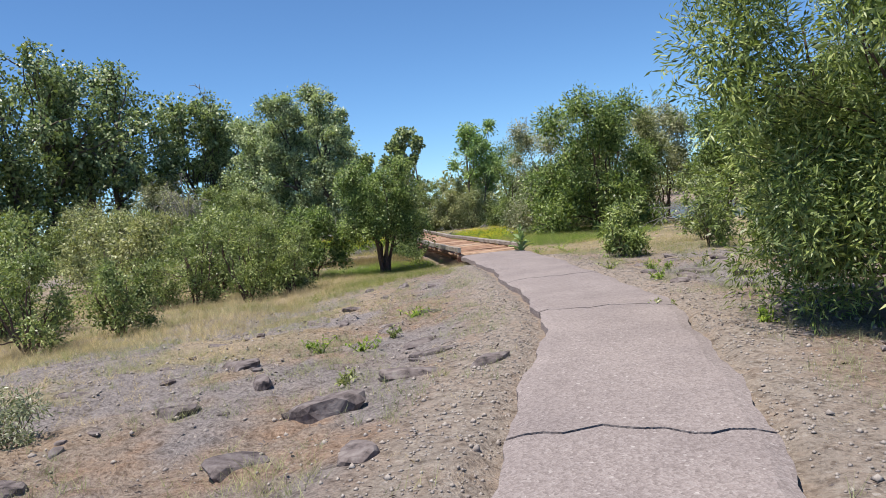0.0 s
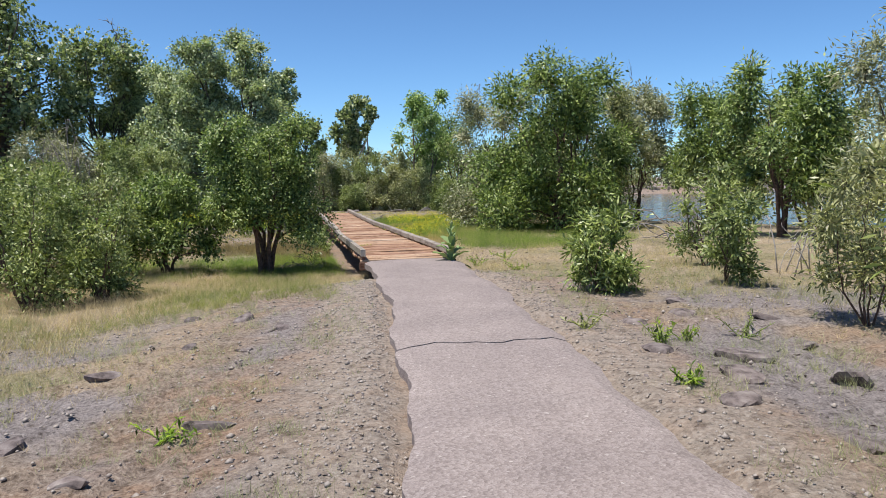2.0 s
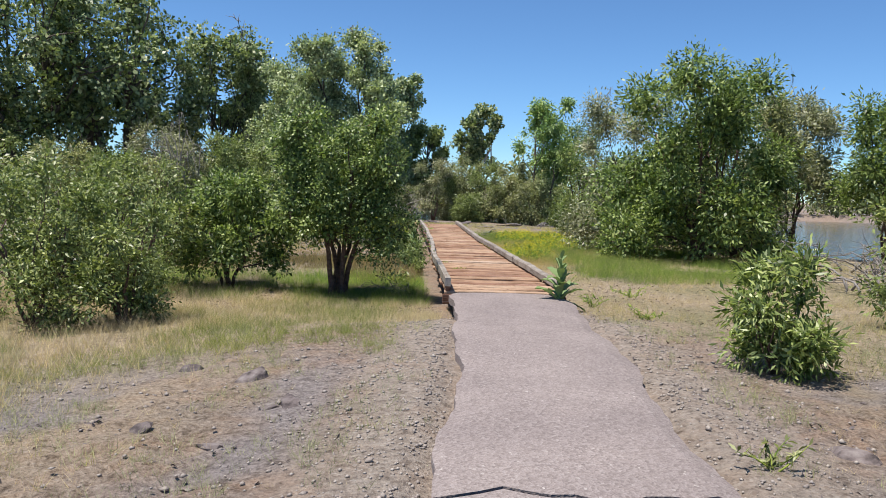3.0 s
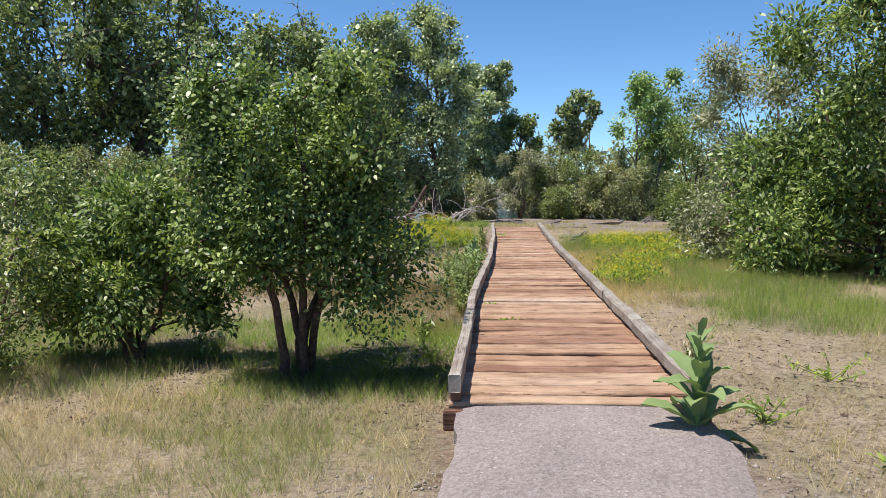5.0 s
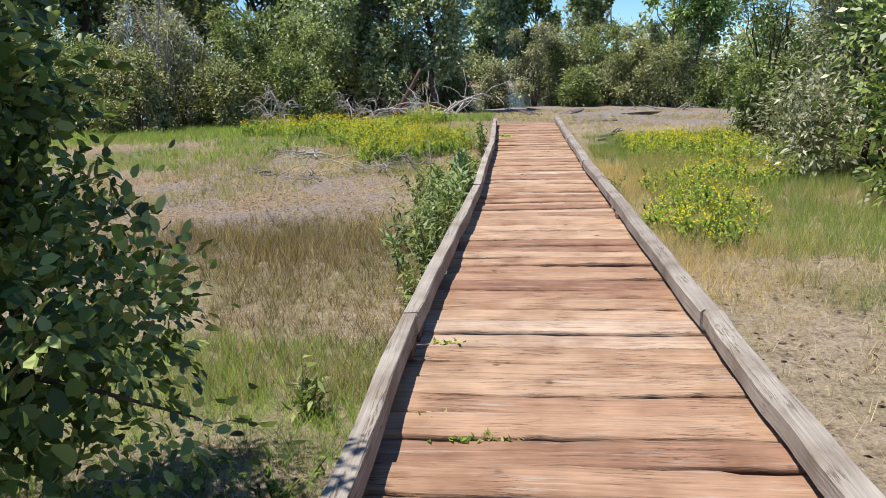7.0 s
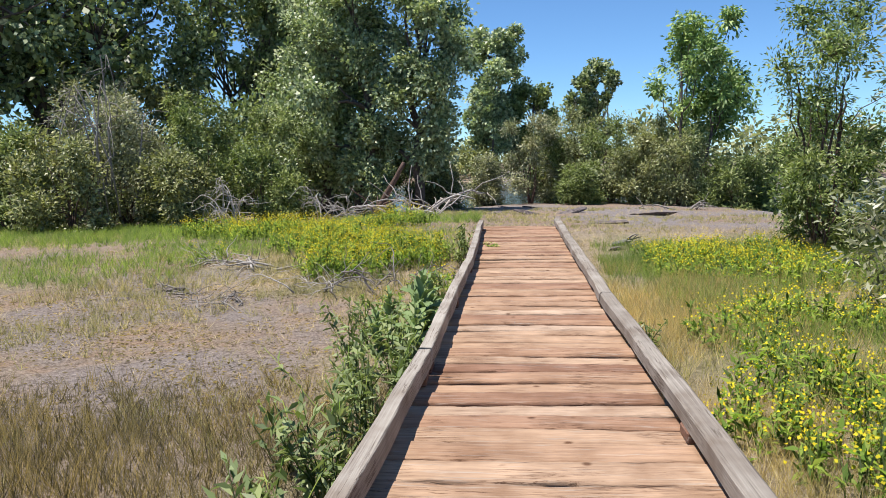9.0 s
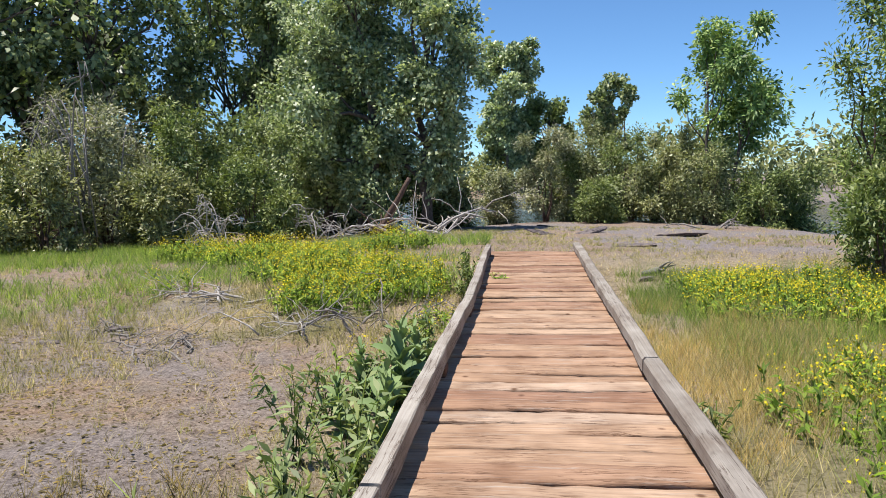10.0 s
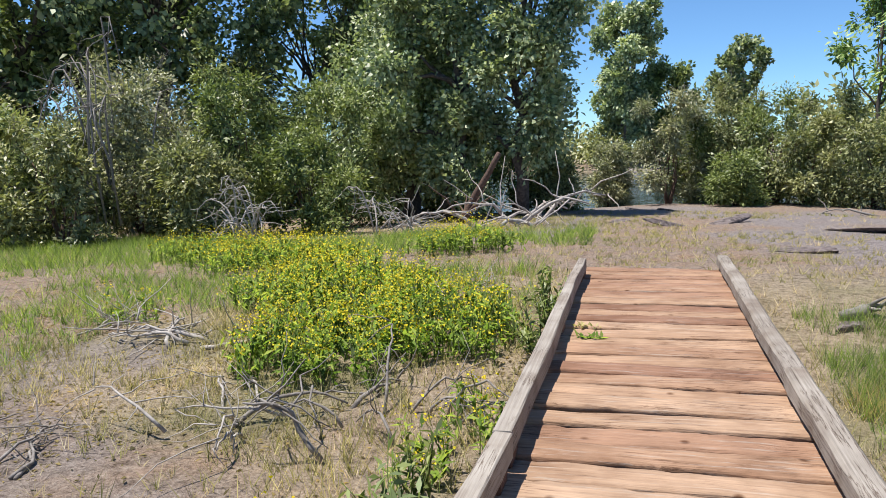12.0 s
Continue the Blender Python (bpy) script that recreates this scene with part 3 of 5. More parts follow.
def make_timber(rng, length, wide, tall, ease):
    """A hewn timber along x with eased, uneven corners."""
    bm = bmesh.new()
    n = 22
    prof = []
    for sy, sz in ((-1, -1), (1, -1), (1, 1), (-1, 1)):
        first, second = ((sy, sz * (1 - ease)), (sy * (1 - ease), sz))
        prof += [first, second] if sy * sz > 0 else [second, first]
    ph = rng.uniform(0, 6.28, 4)
    rings = []
    for i in range(n):
        t = i / (n - 1)
        cy, cz = 0.006 * math.sin(t * 6 + ph[0]) + 0.003 * math.sin(t * 21 + ph[1]), 0.004 * math.sin(t * 7 + ph[2])
        grow = 1 + 0.03 * math.sin(t * 5 + ph[3])
        rings.append([bm.verts.new(((t - 0.5) * length + rng.normal(0, 0.002), cy + a * wide / 2 * grow + rng.normal(0, 0.0013), cz + b * tall / 2 * grow + rng.normal(0, 0.0013))) for a, b in prof])
    for a, b in zip(rings, rings[1:]):
        for k in range(8):
            bm.faces.new((a[k], a[(k + 1) % 8], b[(k + 1) % 8], b[k]))
    bm.faces.new(rings[0][::-1])
    bm.faces.new(rings[-1])
    bmesh.ops.recalc_face_normals(bm, faces=bm.faces[:])
    return bm


def lay_rail(name, label, x, joints, squared, base):
    for a, b in zip(joints, joints[1:]):
        za, zb = float(deck_z(a)) + base, float(deck_z(b)) + base
        r = 0.058 if squared else 0.055
        bm = make_timber(rng, b - a - 0.012, 0.08 if squared else 0.112, 2 * r, 0.12 if squared else 0.3)
        ob = part(name, bm, RAIL, boardwalk, label, smooth=False)
        ax, bx = rail_x(a, x), rail_x(b, x)
        ob.matrix_basis = Matrix.Translation(((ax + bx) / 2, (a + b) / 2, (za + zb) / 2)) @ Vector((bx - ax, b - a, zb - za)).to_track_quat("X", "Z").to_matrix().to_4x4()
        for yb in (a + 0.12, (a + b) / 2, b - 0.14):
            bm = bmesh.new()
            bmesh.ops.create_cube(bm, size=1, matrix=Matrix.Diagonal((0.07, 0.16, base - r + 0.03, 1)))
            bmesh.ops.bevel(bm, geom=bm.edges[:], offset=0.006, segments=1, affect="EDGES")
            blk = part("spacer_block", bm, BEAM, boardwalk, smooth=False)
            blk.matrix_basis = pose(rail_x(yb, x), yb, float(deck_z(yb)) + (base - r + 0.012) / 2)


lay_rail("kerb_beam", "grey squared kerb beam", -0.775, [0.0, 4.03, 8.36, 12.7, 17.4], True, 0.108)
lay_rail("kerb_log", "pale grey hewn kerb log with rounded corners", 0.765, [0.02, 2.25, 4.2, 10.5, 13.9, 17.9], False, 0.078)

# ---- trees and shrubs ----


def make_lobes(rng, low, top, radius, count, taper=0.5):
    """Rounded masses that a crown is made of: rows of x, y, z and a radius."""
    out = []
    for k in range(count):
        t = (k + rng.uniform(0.2, 0.8)) / count
        z = low + (top - low) * t
        wide = radius * (1 - taper * abs(t - 0.35) ** 1.4 * 1.6)
        r = radius * rng.uniform(0.20, 0.42) * (1.1 - 0.35 * t)
        a = k * 2.4 + rng.uniform(-0.8, 0.8)
        d = max(0.0, wide - 0.55 * r) * math.sqrt(rng.uniform(0.12, 1.0))
        out.append((d * math.cos(a), d * math.sin(a), min(z, top - r * 0.8), r))
    return np.array(out)


def fill_crown(rng, lobes, clumps, per, spread, droop, flat=0.22, mess=0.55):
    """Places and directions of leaves: flat leafy shoots near the skin of each lobe, each turned its own way."""
    vol = lobes[:, 3] ** 2
    pick = rng.choice(len(lobes), clumps, p=vol / vol.sum())
    out = unit(rng.normal(0, 1, (clumps, 3)) + np.array([0, 0, 0.3]))
    rad = lobes[pick, 3] * (0.45 + 0.6 * np.sqrt(rng.uniform(0, 1, clumps)))
    tuft = lobes[pick, :3] + out * rad[:, None]
    size = spread * rng.uniform(0.6, 1.4, clumps)
    face = unit(0.75 * out + np.array([0, 0, 0.5]) + rng.normal(0, mess, (clumps, 3)))
    base, nrm = np.repeat(tuft, per, 0), np.repeat(face, per, 0)
    off = rng.normal(0, 1, base.shape)
    off -= (1 - flat) * nrm * (off * nrm).sum(1, keepdims=True)
    way = unit(unit(off) + 0.35 * np.repeat(out, per, 0) + rng.normal(0, 0.35, base.shape) - np.array([0, 0, droop]))
    up = unit(nrm + rng.normal(0, 0.3, base.shape))
    return tuft, base + off * np.repeat(size, per)[:, None], way, up


def make_tree(name, label, category, x, y, height, radius, low, lobes, clumps, per, leaf, leaf_mat, bark_mat,
              trunk=0.1, stems=1, spread=0.18, droop=0.2, seed=1, taper=0.5, twigs=0.25, group="", dead=0, sink=0.05, fine=False, dense=0.8, mess=0.85, full=1.12):
    """A tree or shrub: bent stems, limbs that reach into each leafy mass, and a crown of single leaves."""
    rng = np.random.default_rng(seed)
    root = stem(name, pose(x, y, ground_at(x, y) - sink), label, category, group)
    masses = make_lobes(rng, low, height, radius, lobes, taper)
    wood = Tubes(6)
    forks = []
    for k in range(stems):
        a = k * 2 * math.pi / max(1, stems) + rng.uniform(-0.4, 0.4)
        foot = np.array([math.cos(a), math.sin(a), 0]) * trunk * (0.9 if stems > 1 else 0)
        out = radius * (rng.uniform(0.15, 0.5) if stems > 1 else 0.08)
        head = np.array([math.cos(a) * out, math.sin(a) * out, height * (rng.uniform(0.5, 0.72) if stems > 1 else 0.8)])
        line = bent(rng, foot, head, 9, 0.22)
        rr = trunk * (0.62 if stems > 1 else 1.0) * np.linspace(1.0, 0.3, 9)
        rr[0] *= 1.25
        wood.add(line, rr)
        forks.append((line, rr))
    part_mesh("trunk", wood.mesh("trunk"), bark_mat, root)
    tuft, base, way, up = fill_crown(rng, masses, int(clumps * dense), round(per * full), spread * 0.68, droop, 0.42, mess)
    keep = base[:, 2] > 0.03
    base, way, up = base[keep], way[keep], up[keep]
    limbs = Tubes(4)
    for m in masses:
        line, rr = forks[int(np.argmin([np.hypot(*(ln[-1][:2] - m[:2])) for ln, _ in forks]))]
        i = int(np.clip(np.searchsorted(line[:, 2], m[2] * 0.62), 1, 7))
        limbs.add(bent(rng, line[i], m[:3], 6, 0.25), np.linspace(rr[i] * 0.6, rr[-1] * 0.4, 6))
    near = rng.permutation(len(tuft))[: min(120, int(len(tuft) * twigs))]
    for k in near:
        m = masses[int(np.argmin(((masses[:, :3] - tuft[k]) ** 2).sum(1)))]
        limbs.add(bent(rng, m[:3], tuft[k], 3, 0.3), np.linspace(trunk * 0.12, trunk * 0.04, 3))
    tagged(part_mesh("branchwork", limbs.mesh("branchwork"), bark_mat, root), kind="stuff")
    for k in range(dead):
        m = masses[-1 - k % max(1, len(masses) // 2)]
        t = Tubes(4)
        a = rng.uniform(0, 6.28)
        tip = m[:3] + np.array([math.cos(a) * 0.7, math.sin(a) * 0.7, 1.0]) * m[3] * rng.uniform(1.3, 1.8)
        main = bent(rng, m[:3], tip, 7, 0.3)
        t.add(main, np.linspace(trunk * 0.2, trunk * 0.04, 7))
        for q in range(9):
            i = rng.integers(2, 7)
            t.add(bent(rng, main[i], main[i] + rng.normal(0, 0.35, 3) * m[3] + np.array([0, 0, 0.2 * m[3]]), 4, 0.3), np.linspace(trunk * 0.09, trunk * 0.025, 4))
        part_mesh("dead_branch", t.mesh("dead_branch"), DEADGREY, root, "bare grey dead branch")
    # oversized leaves added inside each mass to block light and darken the gaps
    k = int(0.16 * len(base))
    pick = rng.choice(len(masses), k, p=masses[:, 3] ** 2 / (masses[:, 3] ** 2).sum())
    inner = masses[pick, :3] + unit(rng.normal(0, 1, (k, 3))) * (masses[pick, 3] * 0.6 * np.sqrt(rng.uniform(0, 1, k)))[:, None]
    inner[:, 2] = np.maximum(inner[:, 2], 0.1)
    n = len(base)
    L = np.concatenate([leaf[0] * rng.uniform(0.65, 1.25, n), leaf[0] * rng.uniform(1.3, 1.9, k)])
    base = np.concatenate([base, inner])
    way, up = np.concatenate([way, unit(rng.normal(0, 1, (k, 3)))]), np.concatenate([up, unit(rng.normal(0, 1, (k, 3)))])
    n = len(base)
    crown = part_mesh("crown", leaf_mesh("crown", base, way, up, L, L * leaf[1] * rng.uniform(0.8, 1.2, n), fine), leaf_mat, root, smooth=False)
    tagged(crown, kind="stuff")
    return root


def willow(x, y, h, r, seed, clumps, label):
    return make_tree("willow", label, "willow", x, y, h, r, 0.4, 38, clumps, 27, (0.078, 0.22), LEAF_WILLOW, BARK_RED,
                     0.05, 7, 0.16, 0.1, seed, -0.15, 0.3, dense=0.95, mess=0.7, full=1.5)


def cottonwood(x, y, h, r, low, seed, clumps, label, dead=0, leaf=0.21, mat=LEAF_COTTON, lobes=24, trunk=0.28, stems=1, per=24):
    return make_tree("cottonwood", label, "tree", x, y, h, r, low, int(lobes * 1.5), int(clumps * 0.62), int(per * (1.9 if mat is LEAF_COTTON else 1.6)), (leaf * (0.74 if mat is LEAF_COTTON else 0.85), 0.72), mat, BARK,
                     trunk, stems, 0.34, 0.2, seed, 0.45, 0.3, "cottonwoods", dead, dense=0.8, mess=1.2)


def shrub(name, x, y, h, r, seed, clumps, mat, label, leaf=0.07, aspect=0.42, lobes=12, dead=0, spread=0.14, low=0.25, per=20, group="shrubs", trunk=0.05, stems=6):
    return make_tree(name, label, "shrub", x, y, h, r, low, lobes, int(clumps * 0.8), per, (leaf, aspect), mat, BARK_RED,
                     trunk, stems, spread, 0.1, seed, 0.35, 0.35, group, dead)


# beside the path
willow(1.0, -12.2, 4.1, 1.9, 3, 2000, "tall leafy green willow shrub beside the path")
shrub("bush", 1.72, -3.95, 1.05, 0.62, 5, 300, LEAF_WILLOW, "small round leafy green bush beside the path", 0.085, 0.28, 9, 0, 0.085, 0.12, 16, "", 0.02, 7)
make_tree("bush", "dark green leafy bush on several bent stems", "bush", -2.38, 2.4, 3.05, 1.22, 1.05, 24, 1000, 32, (0.048, 0.62), LEAF_BUSH, BARK_RED,
          0.085, 6, 0.12, 0.1, 8, 0.2, 0.4, fine=True, mess=1.0, dense=0.95)
shrub("bush", -4.3, 2.9, 1.9, 1.15, 9, 800, LEAF_BUSH, "smaller dark green bush in the grass", 0.075, 0.5, 12, 0, 0.12, 0.5, 24, "", 0.06, 5)
for k, (x, y, h, r) in enumerate([(-5.7, -0.9, 1.95, 0.95), (-4.75, -0.7, 1.55, 0.75), (-6.9, -0.2, 2.1, 1.0), (-5.5, 2.2, 2.2, 1.05), (-7.6, -3.9, 1.35, 0.8), (-8.9, -4.6, 1.7, 0.95)]):
    shrub("shrub", x, y, h, r, 20 + k, 430, LEAF_SHRUB, "yellow-green spreading shrub with grey stems in dry grass", 0.06, 0.4, 11, 0, 0.12, 0.2, 18)
for k, (x, y, h, r) in enumerate([(-6.6, 1.9, 2.2, 1.2), (-8.6, 1.0, 2.2, 1.3), (-7.4, 6.2, 2.3, 1.3), (-9.8, 4.6, 2.5, 1.5), (-10.5, -1.5, 2.4, 1.4), (-11.5, 9.5, 3.0, 1.8)]):
    shrub("shrub", x, y, h, r, 40 + k, 420, LEAF_OLIVE if k % 2 else LEAF_SHRUB, "dense green shrub in a thicket", 0.085, 0.42, 12, 1 if k == 3 else 0, 0.17, 0.2, 18)

# right of the walk
shrub("willow_bush", 6.0, 8.6, 4.9, 2.4, 60, 2000, LEAF_BUSH, "large dark green rounded willow bush", 0.12, 0.42, 22, 0, 0.2, 0.3, 20, "willow bushes", 0.1)
shrub("willow_bush", 5.0, 11.8, 4.5, 1.6, 61, 1300, LEAF_GREY, "grey-green willow bush with bare twigs", 0.11, 0.3, 14, 3, 0.22, 0.3, 18, "willow bushes", 0.08)
shrub("willow_bush", 8.0, 10.8, 4.4, 1.8, 62, 1200, LEAF_OLIVE, "olive-green willow bush in a thicket", 0.12, 0.35, 14, 1, 0.22, 0.3, 18, "willow bushes", 0.08)
shrub("willow_bush", 9.4, 3.0, 4.0, 1.6, 63, 1200, LEAF_BUSH, "dark green willow bush over the pond edge", 0.11, 0.4, 13, 1, 0.2, 1.2, 18, "willow bushes", 0.08)
shrub("willow_bush", 8.6, -1.6, 4.3, 1.6, 64, 1000, LEAF_GREY, "tall wispy grey-green willow bush", 0.10, 0.28, 13, 1, 0.22, 0.5, 18, "willow bushes", 0.06)
shrub("sapling", 3.55, -3.9, 1.25, 0.55, 65, 150, LEAF_SHRUB, "young leafy green sapling in dry grass", 0.085, 0.35, 7, 0, 0.1, 0.2, 15, "saplings", 0.02, 4)
shrub("sapling", 4.6, -1.6, 1.7, 0.75, 66, 260, LEAF_SHRUB, "young leafy green sapling in dry grass", 0.085, 0.35, 8, 0, 0.12, 0.2, 15, "saplings", 0.02, 5)
shrub("sapling", 3.3, -6.6, 1.7, 0.7, 67, 260, LEAF_OLIVE, "young willow sapling with thin stems", 0.08, 0.25, 8, 0, 0.12, 0.2, 15, "saplings", 0.02, 5)
shrub("sapling", 5.4, -4.8, 2.3, 0.9, 68, 330, LEAF_OLIVE, "young willow sapling with thin stems", 0.08, 0.25, 9, 1, 0.14, 0.2, 15, "saplings", 0.025, 5)
shrub("willow_bush", 5.15, 17.4, 4.1, 1.45, 70, 820, LEAF_BUSH, "upright dark green bush with thin leaves", 0.09, 0.35, 14, 1, 0.17, 0.3, 16, "willow bushes", 0.06)
shrub("willow_bush", 4.6, 16.2, 1.6, 0.85, 71, 330, LEAF_SHRUB, "low yellow-green bush beside the meadow", 0.085, 0.4, 9, 0, 0.14, 0.15, 16, "willow bushes", 0.03)
shrub("willow_bush", 6.9, 15.6, 2.6, 1.4, 72, 520, LEAF_OLIVE, "olive-green willow bush in a thicket", 0.10, 0.35, 11, 1, 0.18, 0.2, 16, "willow bushes", 0.05)
shrub("willow_bush", 7.6, 13.0, 3.4, 1.5, 73, 560, LEAF_BUSH, "dark green willow bush in a thicket", 0.11, 0.38, 12, 0, 0.2, 0.2, 16, "willow bushes", 0.06)
for k, (x, y, h, r) in enumerate([(12.5, 6.0, 3.8, 2.0), (13.0, 1.0, 4.2, 2.2), (12.0, -4.0, 3.6, 2.0), (11.5, -9.5, 3.6, 2.2)]):
    shrub("willow_bush", x, y, h, r, 80 + k, 520, (LEAF_OLIVE, LEAF_GREY)[k % 2], "olive-green willow bush in a thicket", 0.15, 0.35, 12, 1, 0.28, 0.3, 16, "willow bushes", 0.08)

for x, y, h, r, m in ((10.6, 12.8, 4.7, 1.9, LEAF_GREY), (11.6, 9.5, 4.3, 1.7, LEAF_BUSH)):
    shrub("willow_bush", x, y, h, r, int(x * 10), 1000, m, "tall willow bush on bare stems at the water", 0.13, 0.35, 15, 2, 0.22, 1.7, 18, "willow bushes", 0.07)

# the wood behind the meadow
cottonwood(-3.3, 31.0, 9.9, 1.75, 1.8, 100, 760, "tall dense cottonwood with dead twigs at its top", 4, 0.2, lobes=12, trunk=0.2)
cottonwood(-5.7, 31.3, 9.4, 2.0, 0.6, 106, 900, "tall dense cottonwood beside the meadow", 1, 0.2, lobes=13, trunk=0.22)
cottonwood(-7.2, 33.5, 8.6, 2.5, 1.5, 101, 900, "leafy cottonwood in the wood", 0, 0.2)
cottonwood(-12.2, 37.5, 11.3, 3.6, 5.6, 102, 420, "tall cottonwood with open crown and dark trunk", 1, 0.24, LEAF_DARK, 20, 0.3, 2)
cottonwood(-17.5, 33.8, 13.0, 4.6, 5.2, 103, 640, "very tall dark cottonwood with thick trunks", 0, 0.25, LEAF_DARK, 26, 0.5, 3)
cottonwood(-20.5, 30.5, 13.0, 5.0, 4.2, 104, 700, "very tall dark cottonwood with thick trunks", 0, 0.25, LEAF_DARK, 26, 0.5, 3)
cottonwood(-24.5, 25.0, 11.5, 4.8, 2.2, 105, 700, "tall dark cottonwood at the wood's edge", 0, 0.26, LEAF_DARK, 22, 0.35, 2)
cottonwood(-9.6, 38.5, 10.2, 2.8, 3.0, 107, 900, "tall cottonwood with light leaves", 1, 0.22, LEAF_COTTON, 16, 0.22, 1)
for k, (x, y, h, r, m) in enumerate([(-11.3, 22.6, 2.5, 1.5, 1), (-13.6, 23.4, 2.9, 1.7, 0), (-10.8, 24.6, 3.6, 1.4, 2), (-9.4, 26.2, 3.9, 1.5, 0), (-7.9, 29.3, 3.8, 1.5, 0),
                                      (-9.0, 24.0, 2.0, 1.1, 1), (-7.6, 26.2, 2.3, 1.2, 0), (-12.6, 27.0, 4.4, 2.0, 2), (-16.0, 25.0, 3.3, 2.0, 1), (-18.8, 23.5, 3.4, 2.2, 0), (-22, 20.0, 3.6, 2.4, 1)]):
    shrub("shrub", x, y, h, r, 120 + k, 620, (LEAF_SHRUB, LEAF_OLIVE, LEAF_GREY)[m],
          ("bright olive-green shrub at the wood's edge", "olive shrub with grey dead twigs", "grey-green shrub full of bare dead branches")[m], 0.115, 0.42, 13, (1, 4, 8)[m], 0.21, 0.15, 18)
for k, (x, y, h, r, m) in enumerate([(-1.2, 35.9, 2.1, 0.75, 2), (0.7, 35.7, 3.5, 1.2, 2), (2.2, 36.4, 3.9, 1.4, 1), (3.9, 35.6, 3.4, 1.3, 0), (5.4, 36.2, 3.5, 1.3, 1), (7.2, 35.0, 3.0, 1.4, 3), (9.4, 36.5, 2.6, 1.6, 3), (-3.0, 34.6, 1.3, 0.8, 0), (2.6, 34.4, 1.5, 0.9, 0), (-6.2, 36.5, 2.6, 1.5, 3)]):
    shrub("shrub", x, y, h, r, 150 + k, 520, (LEAF_SHRUB, LEAF_OLIVE, LEAF_GREY, LEAF_DARK)[m],
          ("low green shrub on the river bank", "olive shrub on the river bank", "grey olive shrub on the river bank", "dark green shrub on the river bank")[m], 0.12, 0.36, 11, 1 if m in (1, 2) else 0, 0.21, 0.15, 18)
make_tree("ash_tree", "light green open ash tree on the river bank", "tree", 7.3, 35.2, 7.4, 2.1, 3.4, 15, 260, 34, (0.19, 0.42), LEAF_LIGHT, BARK, 0.14, 2, 0.26, 0.3, 170, 0.4, 0.35)
# dense wood between the meadow and the river
for k, (x, y, h, r) in enumerate([(-8.6, 36.6, 5.4, 2.0), (-11.0, 35.2, 4.6, 2.0), (-13.8, 34.6, 5.4, 2.2), (-16.0, 36.8, 6.0, 2.4), (-19.5, 35.8, 6.0, 2.6), (-22.8, 33.2, 6.0, 2.6), (-25.5, 29.8, 5.6, 2.6), (-28.0, 25.5, 5.6, 2.8), (-30.5, 20.5, 5.4, 2.8)]):
    shrub("shrub", x, y, h, r, 210 + k, 430, LEAF_DARK if k % 2 else LEAF_OLIVE, "dark green undergrowth below the cottonwoods", 0.21, 0.5, 14, 1, 0.34, 0.2, 17)
for k, (x, y, h, r) in enumerate([(6.3, 34.4, 2.6, 1.3), (8.2, 33.6, 2.9, 1.2), (4.6, 35.0, 2.7, 1.2), (1.5, 36.6, 3.0, 1.2), (3.0, 36.9, 3.6, 1.2), (9.4, 34.2, 3.4, 1.2), (8.6, 35.4, 2.4, 1.1), (-3.9, 33.4, 2.8, 1.3), (-2.6, 32.8, 1.7, 0.9)]):
    shrub("shrub", x, y, h, r, 230 + k, 430, (LEAF_OLIVE, LEAF_SHRUB)[k % 2], "olive shrub on the river bank", 0.13, 0.36, 11, 0, 0.22, 0.1, 18)
# far bank
cottonwood(-2.0, 92.0, 16.5, 4.6, 3.0, 180, 900, "tall cottonwood on the far bank", 0, 0.5, LEAF_COTTON, 12, 0.4, 1, 18)
cottonwood(2.2, 93.0, 9.5, 3.4, 1.0, 181, 600, "rounded green tree on the far bank", 0, 0.45, LEAF_SHRUB, 14, 0.3, 1, 18)
cottonwood(14.0, 136.0, 17.5, 5.6, 6.0, 182, 330, "open dark cottonwood with a bare white snag", 0, 0.7, LEAF_DARK, 8, 0.35, 3, 18)
snag = stem("dead_tree", pose(13.4, 134.0, ground_at(13.4, 134.0)), "bare white dead tree trunk among the cottonwoods", "dead tree")
t = Tubes(6)
t.add(bent(np.random.default_rng(1), (0, 0, 0), (0.3, 0, 12.5), 9, 0.08), np.linspace(0.4, 0.14, 9))
part_mesh("trunk", t.mesh("trunk"), DEADWOOD, snag)
t = Tubes(6)
t.add(bent(np.random.default_rng(2), (0.1, 0, 5.0), (2.2, 0, 9.5), 6, 0.1), np.linspace(0.25, 0.1, 6))
part_mesh("limb", t.mesh("limb"), DEADWOOD, snag)

rng = np.random.default_rng(77)
wx = np.concatenate([rng.uniform(-90, 130, 180)])
wy = shore_y(wx) + river_width(wx) + 2.5 + rng.uniform(0, 15, len(wx))
bases, ways, ups = [], [], []
for x, y in zip(wx, wy):
    r = rng.uniform(2.0, 3.4)
    m = make_lobes(rng, 0.6, rng.uniform(2.6, 5.0) * (1.2 if x > 8 else 1.0), r, 7)
    _, b, w, u = fill_crown(rng, m, 38, 10, 0.5, 0.1)
    b[:, 0] += x
    b[:, 1] += y
    b[:, 2] += ground_at(x, y) - 0.3
    bases.append(b), ways.append(w), ups.append(u)
b = np.concatenate(bases)
L = 0.55 * rng.uniform(0.6, 1.3, len(b))
woods = part_mesh("far_woods", leaf_mesh("far_woods", b, np.concatenate(ways), np.concatenate(ups), L, L * 0.5), LEAF_OLIVE, None, smooth=False)
tagged(woods, "olive-green thickets along the far river bank", "woods", kind="stuff")
